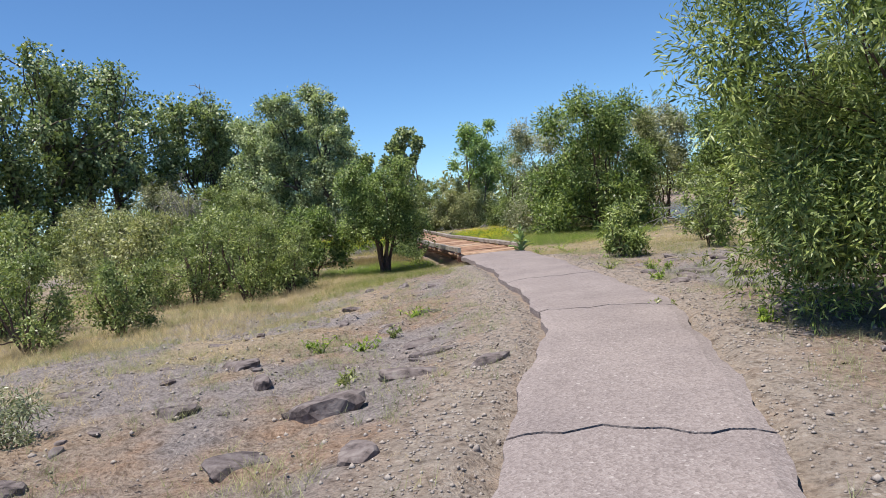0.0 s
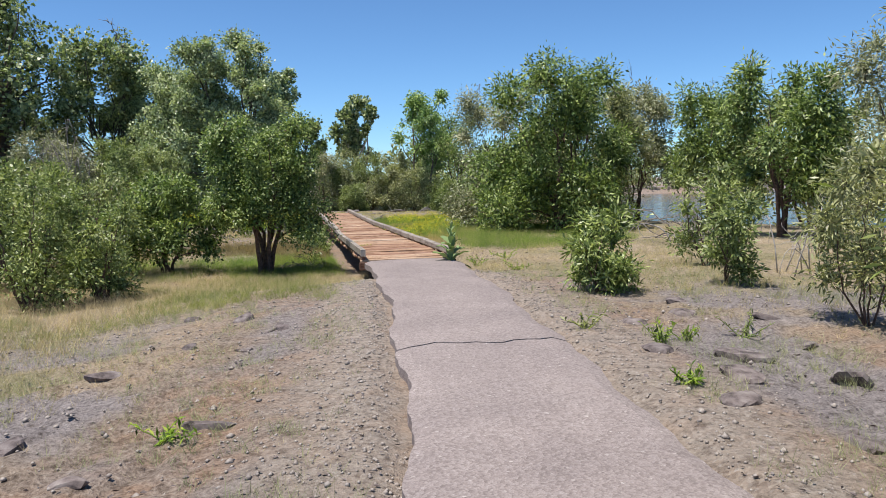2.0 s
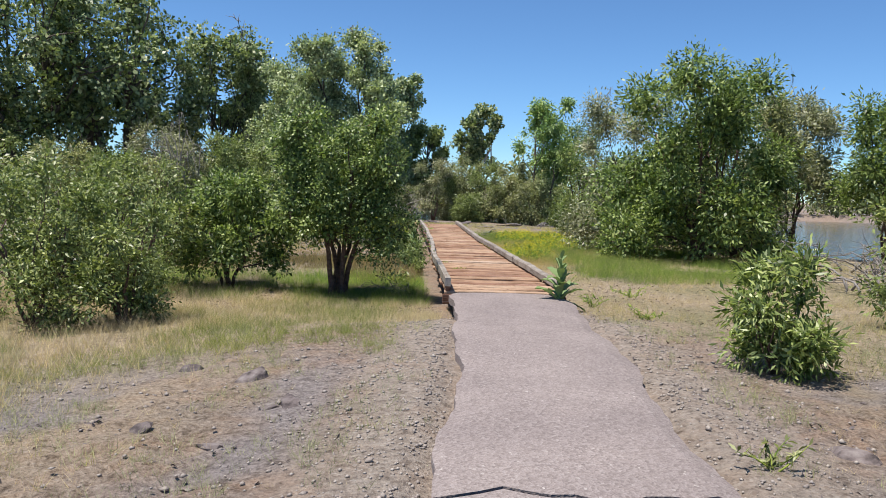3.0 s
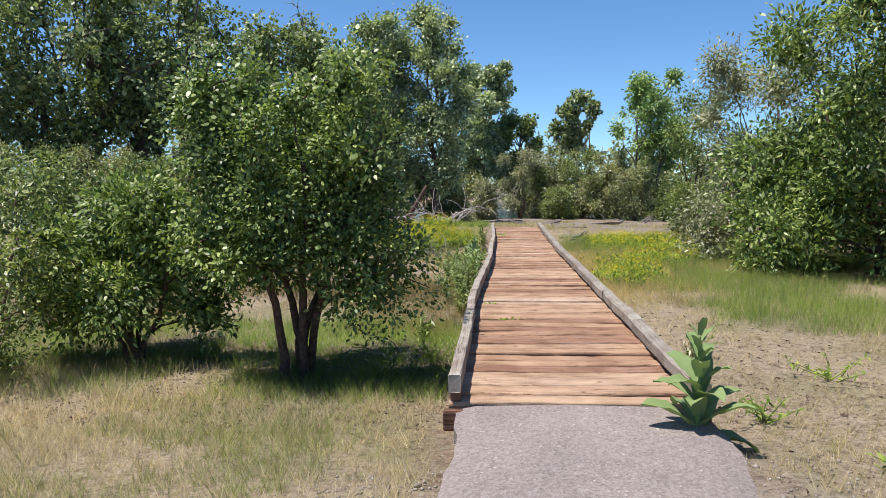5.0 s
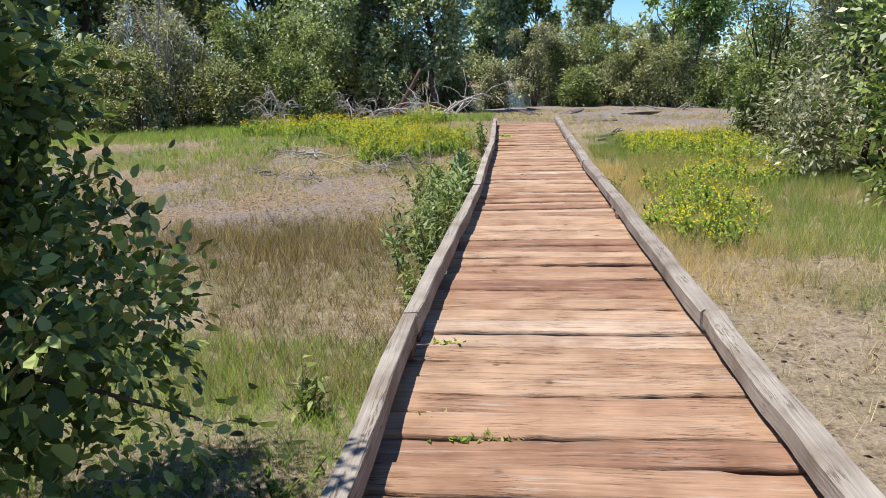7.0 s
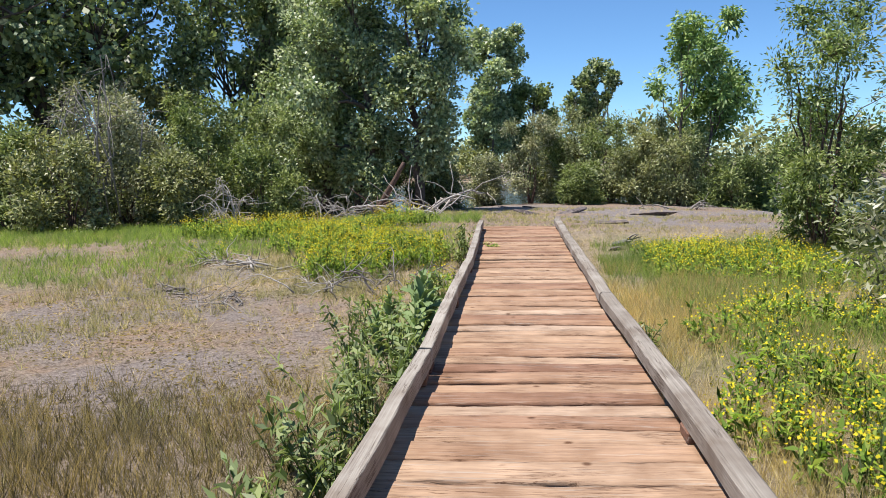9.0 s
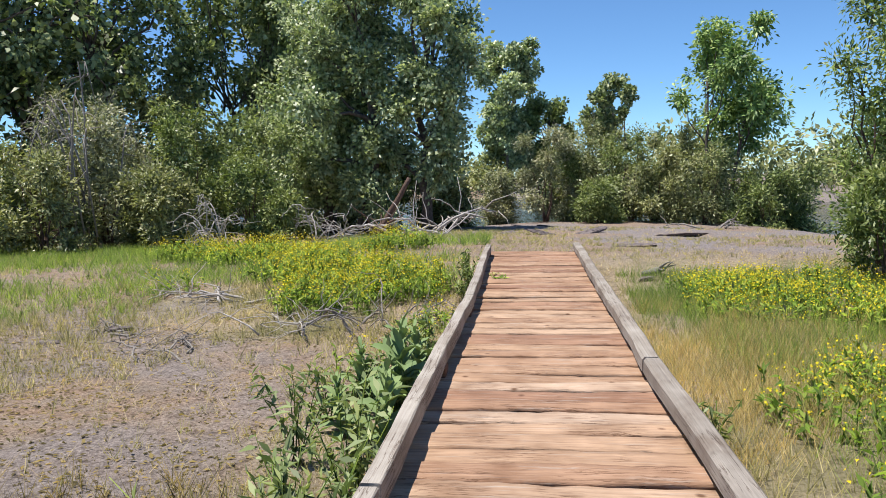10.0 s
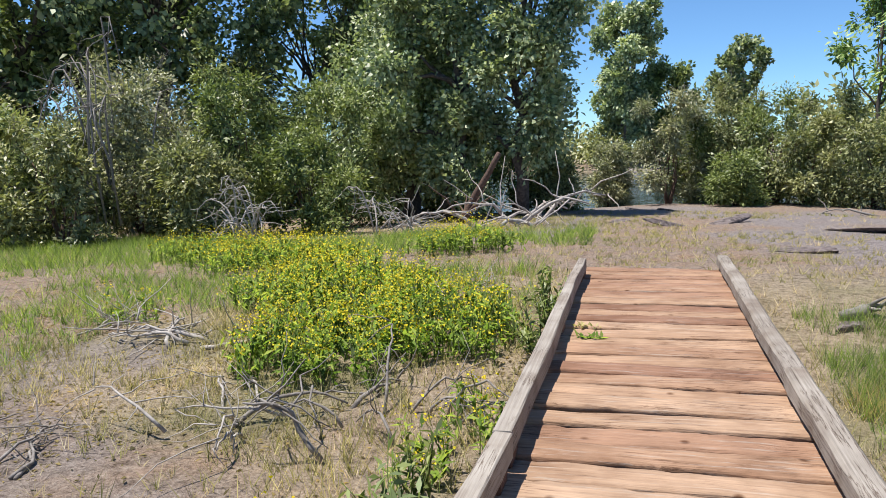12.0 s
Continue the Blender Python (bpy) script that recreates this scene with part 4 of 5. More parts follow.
# low wood far behind the meadow's thickets
bases, ways, ups = [], [], []
for k in range(46):
    side = k % 2
    x = rng.uniform(-60, -14) if side else rng.uniform(15, 45)
    y = rng.uniform(-12, 34) if side else rng.uniform(-20, 6)
    if side and x > -20 and y < 24:
        x -= 10
    r = rng.uniform(2.0, 3.2)
    m = make_lobes(rng, 0.5, rng.uniform(2.6, 4.2) + (3 if side and y > 20 else 0), r, 8)
    _, b, w, u = fill_crown(rng, m, 70, 12, 0.42, 0.1)
    b += np.array([x, y, ground_at(x, y) - 0.2])
    bases.append(b), ways.append(w), ups.append(u)
b = np.concatenate(bases)
L = 0.34 * rng.uniform(0.6, 1.3, len(b))
woods = part_mesh("woods", leaf_mesh("woods", b, np.concatenate(ways), np.concatenate(ups), L, L * 0.5), LEAF_SHRUB, None, smooth=False)
tagged(woods, "green thickets round the meadow", "woods", kind="stuff")

# ---- grass, flowers, weeds ----


def scatter(rng, count, x0, x1, y0, y1, density, tuft=1):
    """Points of the plan, thinned by a density from 0 to 1, laid on the ground."""
    x, y = rng.uniform(x0, x1, count), rng.uniform(y0, y1, count)
    d = x - path_x(y)
    keep = rng.uniform(0, 1, count) < density(x, y)
    keep &= ~((y < 0.4) & (np.abs(d) < 0.78)) & ~((y > -0.15) & (y < DECK_END + 0.1) & (np.abs(x) < 0.84)) & (y < shore_y(x) - 0.5)
    x, y = x[keep], y[keep]
    if tuft > 1 and len(x):
        lead = (np.arange(len(x)) // tuft) * tuft
        near = np.hypot(x[lead], y[lead]) < 60
        x = np.where(near, x[lead] + rng.normal(0, 0.022, len(x)), x)
        y = np.where(near, y[lead] + rng.normal(0, 0.022, len(y)), y)
    keep = ~((y < 0.4) & (np.abs(x - path_x(y)) < 0.76)) & ~((y > -0.15) & (y < DECK_END + 0.1) & (np.abs(x) < 0.82))
    x, y = x[keep], y[keep]
    return np.stack([x, y, ground_z(x, y) - 0.012], 1)


def grass(name, label, material, seed, count, area, density, tall, wide, lean, tuft=9):
    rng = np.random.default_rng(seed)
    p = scatter(rng, count, *area, density, tuft)
    n = len(p)
    h = rng.uniform(tall[0], tall[1], n) * (0.65 + 0.6 * fbm(p[:, 0], p[:, 1], 0.8, seed))
    far = 0.6 + 0.055 * np.clip(p[:, 1] - 2, 0, 30)
    me = blade_mesh(name, p, h, rng.uniform(wide[0], wide[1], n) * far, lean, rng, tall[1] > 0.3)
    return tagged(part_mesh(name, me, material, None, smooth=False), label, "grass", kind="stuff")


def tufty(x, y, scale, lo, hi, seed):
    return smooth01(lo, hi, fbm(x, y, scale, seed))


grass("dry_grass", "short dry straw-coloured meadow grass", GRASS_DRY, 1, 330000, (-13, 9, -12, 30),
      lambda x, y: np.clip(turf_zone(x, y) + 0.25 * smooth01(8, 12, y), 0, 1) * (0.25 + 0.75 * tufty(x, y, 1.3, 0.35, 0.6, 3)) * (1 - 0.75 * smooth01(20, 30, y)), (0.03, 0.13), (0.0025, 0.005), 0.7)
grass("meadow_grass", "half-dry meadow grass in tufts", GRASS_MIX, 2, 180000, (-13, 9, -9, 26),
      lambda x, y: turf_zone(x, y) * tufty(x, y, 0.6, 0.46, 0.62, 13), (0.08, 0.22), (0.003, 0.006), 0.55)
grass("golden_grass", "tall golden dry grass below the shrubs", GRASS_DRY, 3, 70000, (-11, -2.2, -7, 6),
      lambda x, y: smooth01(2.8, 4.4, -(x - path_x(y)) + 0.3 * np.minimum(0, y + 3)) * (1 - 0.6 * smooth01(3, 6, y)), (0.1, 0.27), (0.003, 0.0055), 0.5)
grass("green_grass", "tall fresh green grass beside the boardwalk", GRASS_GREEN, 4, 165000, (1.2, 6.5, 3.5, 17.0),
      lambda x, y: np.maximum(smooth01(1.5, 2.3, x + 0.05 * (y - 8)), smooth01(13, 14.5, y)) * tufty(x, y, 0.8, 0.36, 0.5, 17), (0.1, 0.3), (0.0018, 0.0035), 0.45)
grass("green_grass", "green grass along the foot of the thicket", GRASS_GREEN, 5, 90000, (-14, -0.9, 14.5, 24.5),
      lambda x, y: np.maximum(smooth01(18.2, 20.5, y - 0.25 * (x + 8)) * smooth01(2, 4, -x), 0.75 * smooth01(0.48, 0.6, fbm(x, y, 0.5, 23))) * (1 - 0.8 * smooth01(23, 24.5, y)), (0.1, 0.29), (0.003, 0.006), 0.6)
grass("sedge", "brown-green sedge hummock in the dry hollow", GRASS_BROWN, 6, 26000, (-5.0, -1.2, 5.8, 10.5),
      lambda x, y: np.exp(-(((x + 2.6) / 1.1) ** 2 + ((y - 8.0) / 0.9) ** 2) * 1.2), (0.12, 0.3), (0.003, 0.006), 0.4)
grass("sparse_grass", "sparse grey-green tufts on the stony ground", GRASS_SAGE, 7, 220000, (-9, 4.5, -17.5, -1.0),
      lambda x, y: smooth01(0.78, 1.5, np.abs(x - path_x(y))) * smooth01(0.5, 0.57, fbm(x, y, 1.9, 29)), (0.04, 0.15), (0.003, 0.0055), 0.6)
grass("shoulder_grass", "thin dry grass along the path", GRASS_DRY, 8, 60000, (-6.5, 3.5, -17.5, 0.0),
      lambda x, y: smooth01(0.78, 1.0, np.abs(x - path_x(y))) * (0.06 + 0.3 * tufty(x, y, 2.2, 0.5, 0.62, 37)), (0.02, 0.07), (0.002, 0.004), 0.8)
grass("shade_grass", "green grass in the bush's shade", GRASS_GREEN, 9, 52000, (-6.2, -0.95, 1.5, 5.2),
      lambda x, y: 0.85 * tufty(x, y, 0.9, 0.25, 0.5, 41), (0.09, 0.24), (0.003, 0.006), 0.6)
grass("bank_grass", "thin dry grass on the silt by the river", GRASS_MIX, 10, 60000, (-7, 8.5, 18.0, 32.0),
      lambda x, y: tufty(x, y, 0.45, 0.5, 0.64, 43) * 0.8, (0.03, 0.12), (0.004, 0.008), 0.7)

grass("straw_grass", "dry straw grass in front of the bush", GRASS_DRY, 14, 52000, (-7.0, -0.95, -1.4, 2.6),
      lambda x, y: 0.35 + 0.65 * tufty(x, y, 1.2, 0.35, 0.55, 61), (0.05, 0.17), (0.003, 0.0055), 0.6)
grass("fresh_grass", "green grass tufts among the straw", GRASS_OLIVE, 15, 80000, (-7.0, -0.95, -3.5, 2.6),
      lambda x, y: tufty(x, y, 0.9, 0.42, 0.55, 63) * smooth01(1.1, 1.9, path_x(y) - x), (0.05, 0.17), (0.003, 0.0055), 0.6)
grass("straw_grass", "dry straw grass beside the boardwalk", GRASS_DRY, 16, 42000, (0.9, 5.5, -1.5, 8.0),
      lambda x, y: 0.08 + 0.7 * tufty(x, y, 1.1, 0.45, 0.58, 67), (0.05, 0.17), (0.003, 0.0055), 0.6)
grass("half_dry_grass", "thin half-dry tufts on the bare soil", GRASS_MIX, 17, 40000, (-9.0, -0.95, 8.0, 17.0),
      lambda x, y: 0.06 + 0.94 * tufty(x, y, 0.8, 0.5, 0.6, 69), (0.07, 0.24), (0.003, 0.0055), 0.5)
grass("olive_grass", "olive-brown half-dry grass in the hollow", GRASS_BROWN, 11, 60000, (-7.5, -0.95, 4.2, 10.0),
      lambda x, y: smooth01(0.36, 0.55, fbm(x, y, 0.55, 47)) * (1 - smooth01(8.6, 10, y)) * 0.9, (0.08, 0.24), (0.003, 0.006), 0.5)
grass("yellowing_grass", "yellow-green grass beside the boardwalk", GRASS_MIX, 12, 42000, (0.9, 5.0, 5.5, 14.0),
      lambda x, y: 0.08 + 0.5 * tufty(x, y, 0.8, 0.45, 0.62, 53), (0.08, 0.26), (0.003, 0.006), 0.5)


grass("golden_grass", "tall golden dry grass beside the boardwalk", GRASS_GOLD, 18, 80000, (0.95, 4.5, 4.5, 15.0),
      lambda x, y: smooth01(0.45, 0.57, fbm(x, y, 0.7, 91)) * smooth01(4.5, 7.5, y) * (1 - 0.85 * smooth01(1.7, 3.0, x)), (0.1, 0.3), (0.0018, 0.0035), 0.5)


def flower_patch(cx, cy, rx, ry, count, seed, tall=0.5):
    """Upright green stalks with sprays of small yellow blossoms."""
    rng = np.random.default_rng(seed)
    a, r = rng.uniform(0, 2 * np.pi, count), np.sqrt(rng.uniform(0, 1, count))
    x, y = cx + rx * r * np.cos(a) * rng.uniform(0.7, 1.2, count), cy + ry * r * np.sin(a) * rng.uniform(0.7, 1.2, count)
    p = np.stack([x, y, ground_z(x, y) - 0.01], 1)
    h = tall * rng.uniform(0.55, 1.15, count) * (1.1 - 0.35 * r)
    root = stem("goldenrod", pose(cx, cy, ground_at(cx, cy)), "patch of yellow flowering weeds with green stalks", "flowers", "flower patches", "stuff")
    shift = np.array([cx, cy, ground_at(cx, cy)])
    part_mesh("stalk", blade_mesh("stalk", p - shift, h, np.full(count, 0.011), 0.15, rng), GRASS_GREEN, root, smooth=False)
    k = 11
    at = np.repeat(p - shift, k, 0) + np.array([0, 0, 1.0]) * (np.repeat(h, k) * rng.uniform(0.15, 0.8, count * k))[:, None]
    way = unit(rng.normal(0, 1, at.shape) + np.array([0, 0, 0.6]))
    L = rng.uniform(0.06, 0.11, len(at))
    part_mesh("leaf", leaf_mesh("leaf", at, way, unit(np.array([0, 0, 1.0]) + rng.normal(0, 0.4, at.shape)), L, L * 0.3), GRASS_GREEN, root, smooth=False)
    k = 11
    p, h = p[: int(count * 0.72)], h[: int(count * 0.72)]
    off = rng.normal(0, 1, (len(p) * k, 3)) * np.array([0.05, 0.05, 0.045])
    at = np.repeat(p - shift + np.array([0, 0, 1.0]) * h[:, None] * 0.97, k, 0) + off
    way = unit(rng.normal(0, 1, at.shape) + np.array([0, 0, 0.4]))
    L = rng.uniform(0.014, 0.025, len(at))
    part_mesh("blossom", leaf_mesh("blossom", at, way, unit(rng.normal(0, 1, at.shape) + np.array([0, 0, 1.2])), L, L * 0.9), FLOWER, root, "bright yellow blossoms", smooth=False)


for k, (cx, cy, rx, ry, n) in enumerate([(-3.2, 17.2, 1.2, 0.8, 520), (-1.9, 16.2, 0.9, 0.7, 420), (-4.9, 19.4, 1.3, 0.6, 380), (-2.7, 15.5, 0.8, 0.6, 260), (-6.6, 20.6, 1.2, 0.6, 260),
                                          (-2.6, 20.6, 0.8, 0.5, 200), (2.5, 14.8, 0.8, 1.2, 330), (3.6, 14.6, 0.9, 1.2, 330), (1.9, 8.8, 0.5, 0.8, 120)]):
    flower_patch(cx, cy, rx, ry, int(n * (0.7 if cx < 0 else 0.5)), 300 + k, 0.5 if cx < 0 else 0.4)
for k, (cx, cy, rx, ry, n) in enumerate([(1.75, 10.4, 0.4, 0.8, 120), (2.8, 11.3, 0.9, 0.8, 450), (1.6, 7.5, 0.35, 0.35, 220), (1.3, 8.2, 0.3, 0.4, 160), (2.7, 15.5, 0.9, 0.8, 700), (3.8, 16.0, 0.6, 0.5, 140), (-1.15, 14.2, 0.35, 0.8, 110), (-1.6, 12.6, 0.6, 0.4, 40), (-5.3, 16.8, 0.6, 0.4, 50)]):
    flower_patch(cx, cy, rx, ry, int(n * 0.22), 330 + k, 0.36)


def felt_leaf(length, width, curl, rise):
    """A broad pointed leaf, ribbed along its middle, arching out from the stalk."""
    bm = bmesh.new()
    n, cross = 8, 4
    rows = []
    for i in range(n + 1):
        t = i / n
        w = width * (math.sin(math.pi * min(1.0, t * 0.86 + 0.1)) ** 0.8) * 0.5 * (1 if t < 0.98 else 0.05)
        x = length * t * math.cos(rise - curl * t * 0.5)
        z = length * t * math.sin(rise - curl * t)
        rows.append([bm.verts.new((x, w * (2 * j / cross - 1), z + abs(2 * j / cross - 1) * w * 0.45 + 0.006 * math.sin(i * 2.1 + j))) for j in range(cross + 1)])
    for a, b in zip(rows, rows[1:]):
        for j in range(cross):
            bm.faces.new((a[j], a[j + 1], b[j + 1], b[j]))
    return bm


def make_mullein(x, y, height, seed):
    rng = np.random.default_rng(seed)
    root = stem("mullein", pose(x, y, ground_at(x, y) - 0.02), "tall grey-green mullein plant with broad felted leaves", "plant", "mulleins")
    t = Tubes(6)
    t.add(bent(rng, (0, 0, 0), (0, 0, height), 7, 0.05), np.linspace(0.02, 0.008, 7))
    part_mesh("stalk", t.mesh("stalk"), MULLEIN, root)
    count = 24
    for k in range(count):
        u = k / (count - 1)
        length = (0.44 - 0.31 * u) * height / 0.66 * rng.uniform(0.75, 1.15)
        leaf = part("leaf", felt_leaf(length, length * 0.38, 0.75 - 0.45 * u + rng.normal(0, 0.15), 0.68 + 0.6 * u + rng.normal(0, 0.1)), MULLEIN, root)
        leaf.matrix_basis = pose(0, 0, 0.04 + height * 0.95 * u**1.1, rng.normal(0, 6), 0, math.degrees(k * 2.4) + rng.normal(0, 8))
    return root


def make_weed(x, y, height, seed, label, mat=LEAF_SHRUB, leaf=0.07, count=9):
    """A few upright leafy stalks."""
    rng = np.random.default_rng(seed)
    root = stem("weed", pose(x, y, ground_at(x, y) - 0.01), label, "weed", "weeds")
    t = Tubes(4)
    b, w, u = [], [], []
    for k in range(count):
        wide = 0.24 if height > 0.33 else 0.6
        tip = np.array([rng.normal(0, wide), rng.normal(0, wide), rng.uniform(0.5, 1.0)]) * height
        line = bent(rng, rng.normal(0, 0.03, 3) * np.array([1, 1, 0]), tip, 6, 0.1)
        t.add(line, np.linspace(0.006, 0.002, 6))
        for q in range(int(26 * max(0.5, height))):
            i = rng.uniform(0.8, 4.99)
            at = line[int(i)] + (line[int(i) + 1] - line[int(i)]) * (i % 1)
            b.append(at), w.append(rng.normal(0, 1, 3) + np.array([0, 0, 0.25])), u.append(np.array([0, 0, 1.0]) + rng.normal(0, 0.4, 3))
    tagged(part_mesh("stalk", t.mesh("stalk"), GRASS_GREEN, root), kind="stuff")
    n = len(b)
    L = leaf * rng.uniform(0.6, 1.3, n)
    part_mesh("foliage", leaf_mesh("foliage", np.array(b), unit(np.array(w)), unit(np.array(u)), L, L * 0.3), mat, root, smooth=False)
    return root


plant = make_mullein(0.66, -0.32, 0.70, 5)
for k, (x, y, s) in enumerate([(-0.98, 10.4, 0.8), (-1.0, 11.2, 1.0), (-0.95, 11.9, 0.75), (-1.4, 11.6, 0.65), (-1.35, 10.8, 0.6)]):
    copy_thing(plant, pose(x, y, ground_at(x, y) - 0.02, 4 * math.sin(k * 2), 3 * math.cos(k * 3), 67 * k) @ Matrix.Scale(s, 4))
for k in range(14):
    x, y = -0.95 - 0.55 * (k * 0.618 % 1) ** 1.5, 6.6 + 0.45 * k
    make_weed(x, y, 0.42 + 0.3 * (k * 0.37 % 1), 380 + k, "tall grey-green weed with narrow leaves beside the boardwalk", LEAF_WEED, 0.1, 7)


for k, (x, y, h) in enumerate([(-0.98, 6.8, 0.55), (-1.1, 7.6, 0.6), (-1.02, 8.4, 0.65), (-1.2, 9.0, 0.5), (-1.0, 9.6, 0.6), (-0.86, 15.7, 0.6), (-0.9, 16.5, 0.55), (-0.95, 17.0, 0.45), (-1.0, 5.9, 0.4), (-1.35, 4.1, 0.35),
                               (-1.1, 12.8, 0.5), (-1.5, 11.0, 0.5), (-1.2, 13.4, 0.45), (0.98, 10.2, 0.35)]):
    make_weed(x, y, h, 400 + k, "leafy green weed growing beside the boardwalk", LEAF_SHRUB, 0.08, 10)
for k, (x, y, h) in enumerate([(-0.60, -10.55, 0.2), (-0.82, -10.48, 0.12), (0.45, -8.35, 0.18), (0.55, -6.3, 0.16), (0.95, -7.0, 0.22), (1.25, -6.9, 0.15), (1.9, -6.7, 0.25), (-3.7, -10.2, 0.18), (-4.1, -9.9, 0.2),
                               (-3.3, -9.6, 0.13), (-2.9, -8.2, 0.14), (-0.35, -12.1, 0.12), (-3.9, -11.7, 0.15), (1.3, 0.4, 0.22), (1.6, -0.9, 0.2), (1.25, 2.3, 0.3), (2.2, 1.6, 0.25), (-1.25, 3.2, 0.3), (-1.6, 2.6, 0.32), (-1.3, 2.0, 0.25)]):
    make_weed(x, y, h, 440 + k, "small green weed in dry stony ground", GRASS_GREEN if k % 3 else LEAF_OLIVE, 0.055, 8)
for k, (x, y, h, r) in enumerate([(-6.35, -12.2, 0.42, 0.4), (-6.9, -11.4, 0.35, 0.35)]):
    shrub("sagebrush", x, y, h, r, 470 + k, 130, LEAF_GREY, "low grey-green sagebrush on stony ground", 0.04, 0.25, 8, 0, 0.06, 0.05, 16, "sagebrush", 0.015, 8)

# weeds that grow up between the boards
for k, (x, y) in enumerate([(-0.60, 3.2), (-0.56, 4.05), (-0.30, 3.02), (-0.45, 3.02), (-0.45, 15.2), (-0.40, 14.9)]):
    rng = np.random.default_rng(480 + k)
    root = stem("seedling", pose(x, y, float(deck_z(y)) - 0.01), "tiny green weed between two planks", "weed", "seedlings")
    n = 26
    b = rng.normal(0, 1, (n, 3)) * np.array([0.05, 0.012, 0.0])
    L = rng.uniform(0.02, 0.05, n) * (1.6 if y > 10 else 1)
    part_mesh("leaf", leaf_mesh("leaf", b, unit(rng.normal(0, 1, (n, 3)) * np.array([1, 1, 0.3]) + np.array([0, 0, 0.6])), unit(rng.normal(0, 0.3, (n, 3)) + np.array([0, 0, 1.0])), L, L * 0.4), GRASS_GREEN if k % 2 else GRASS_MIX, root, smooth=False)["kind"] = "stuff"

# ---- rocks ----


def make_rock(x, y, sx, sy, sz, turn, seed, label, sink=0.35):
    """A lump of lava broken along flat faces, half sunk in the soil."""
    rng = np.random.default_rng(seed)
    bm = bmesh.new()
    bmesh.ops.create_icosphere(bm, subdivisions=3 if sx > 0.14 else 2, radius=1.0)
    cuts = [(Vector(unit(rng.normal(0, 1, 3))), rng.uniform(0.52, 0.95)) for _ in range(15)]
    cuts.append((Vector((rng.normal(0, 0.1), rng.normal(0, 0.1), 1)).normalized(), 0.5))
    for v in bm.verts:
        c = v.co.normalized()
        far = min([1.15] + [d / c.dot(n) for n, d in cuts if c.dot(n) > 0.05])
        far *= 1 + 0.05 * noise.noise(c * 4.1 + Vector((0, seed * 1.7, 0)))
        v.co = Vector((c.x * far * sx, c.y * far * sy, c.z * far * sz))
    rock = stem("rock", pose(x, y, ground_at(x, y) + sz * (0.02 - sink), rng.normal(0, 7), rng.normal(0, 7), turn), label, "rock", "lava rocks")
    part("stone", bm, ROCK, rock, smooth=False)


make_rock(-4.1, -12.6, 0.32, 0.2, 0.2, 15, 1, "purple-grey lava rock with a dark hollow side", -0.15)
make_rock(-2.72, -12.15, 0.27, 0.11, 0.09, 30, 2, "flat purple-grey lava slab beside the path", 0.0)
make_rock(-3.3, -12.0, 0.3, 0.22, 0.1, -20, 3, "flat purple-grey lava slab in the soil", 0.1)
for k, (x, y, a, b) in enumerate([(-3.05, -11.0, 0.4, 0.2), (-3.1, -10.3, 0.45, 0.22), (-3.8, -8.0, 0.3, 0.12), (-3.3, -9.1, 0.35, 0.2), (-2.7, -8.0, 0.3, 0.12), (-3.2, -3.6, 0.22, 0.12), (-2.6, -4.1, 0.4, 0.14), (-2.2, -4.9, 0.3, 0.1),
                                  (-4.9, -10.2, 0.4, 0.25), (-5.75, -9.6, 0.22, 0.14), (-5.2, -12.0, 0.35, 0.2), (-4.6, -11.3, 0.3, 0.14), (-4.2, -7.2, 0.3, 0.15), (-5.4, -8.1, 0.35, 0.18), (-3.6, -6.2, 0.3, 0.13), (-4.6, -13.6, 0.4, 0.2), (-3.9, -14.1, 0.3, 0.15),
                                  (-5.9, -13.4, 0.4, 0.2), (-6.4, -10.6, 0.35, 0.18), (0.55, -8.75, 0.32, 0.16), (0.95, -8.1, 0.4, 0.22), (0.75, -7.3, 0.3, 0.16), (1.35, -7.5, 0.42, 0.22), (1.7, -8.3, 0.4, 0.2), (2.1, -7.2, 0.35, 0.2), (1.15, -6.0, 0.3, 0.15), (1.9, -5.6, 0.3, 0.12), (2.6, -6.1, 0.35, 0.2), (1.0, -9.6, 0.3, 0.15)]):
    make_rock(x, y, a * 0.62, b * 0.75, 0.085 + 0.015 * (k % 3), 40 * k, 10 + k, "low cracked lava slab sunk in the soil", 0.1)
for k, (x, y, a, b) in enumerate([(1.9, 21.0, 0.7, 0.25), (0.6, 25.8, 0.8, 0.2), (1.5, 26.8, 0.9, 0.2), (-0.6, 27.5, 0.7, 0.2), (-0.4, 33.0, 0.8, 0.25), (0.6, 32.4, 0.6, 0.2), (3.4, 24.5, 0.8, 0.3), (-5.0, 14.4, 0.3, 0.12), (-5.4, 13.6, 0.25, 0.12), (1.65, 16.7, 0.3, 0.12)]):
    make_rock(x, y, a, b, 0.09, 25 * k, 60 + k, "dark low lava slab on grey silt", 0.1)

rng = np.random.default_rng(95)
for k in range(100):
    y = rng.uniform(-16.0, -4.5)
    off = rng.uniform(1.5, 5.2) if k % 3 else -rng.uniform(1.3, 3.4)
    w = rng.uniform(0.03, 0.07) + 0.11 * rng.uniform(0, 1) ** 3
    make_rock(float(path_x(y)) - off, y, w, w * rng.uniform(0.4, 0.8), w * rng.uniform(0.3, 0.5), rng.uniform(0, 360), 100 + k, "small broken lava stone in the soil", 0.1)

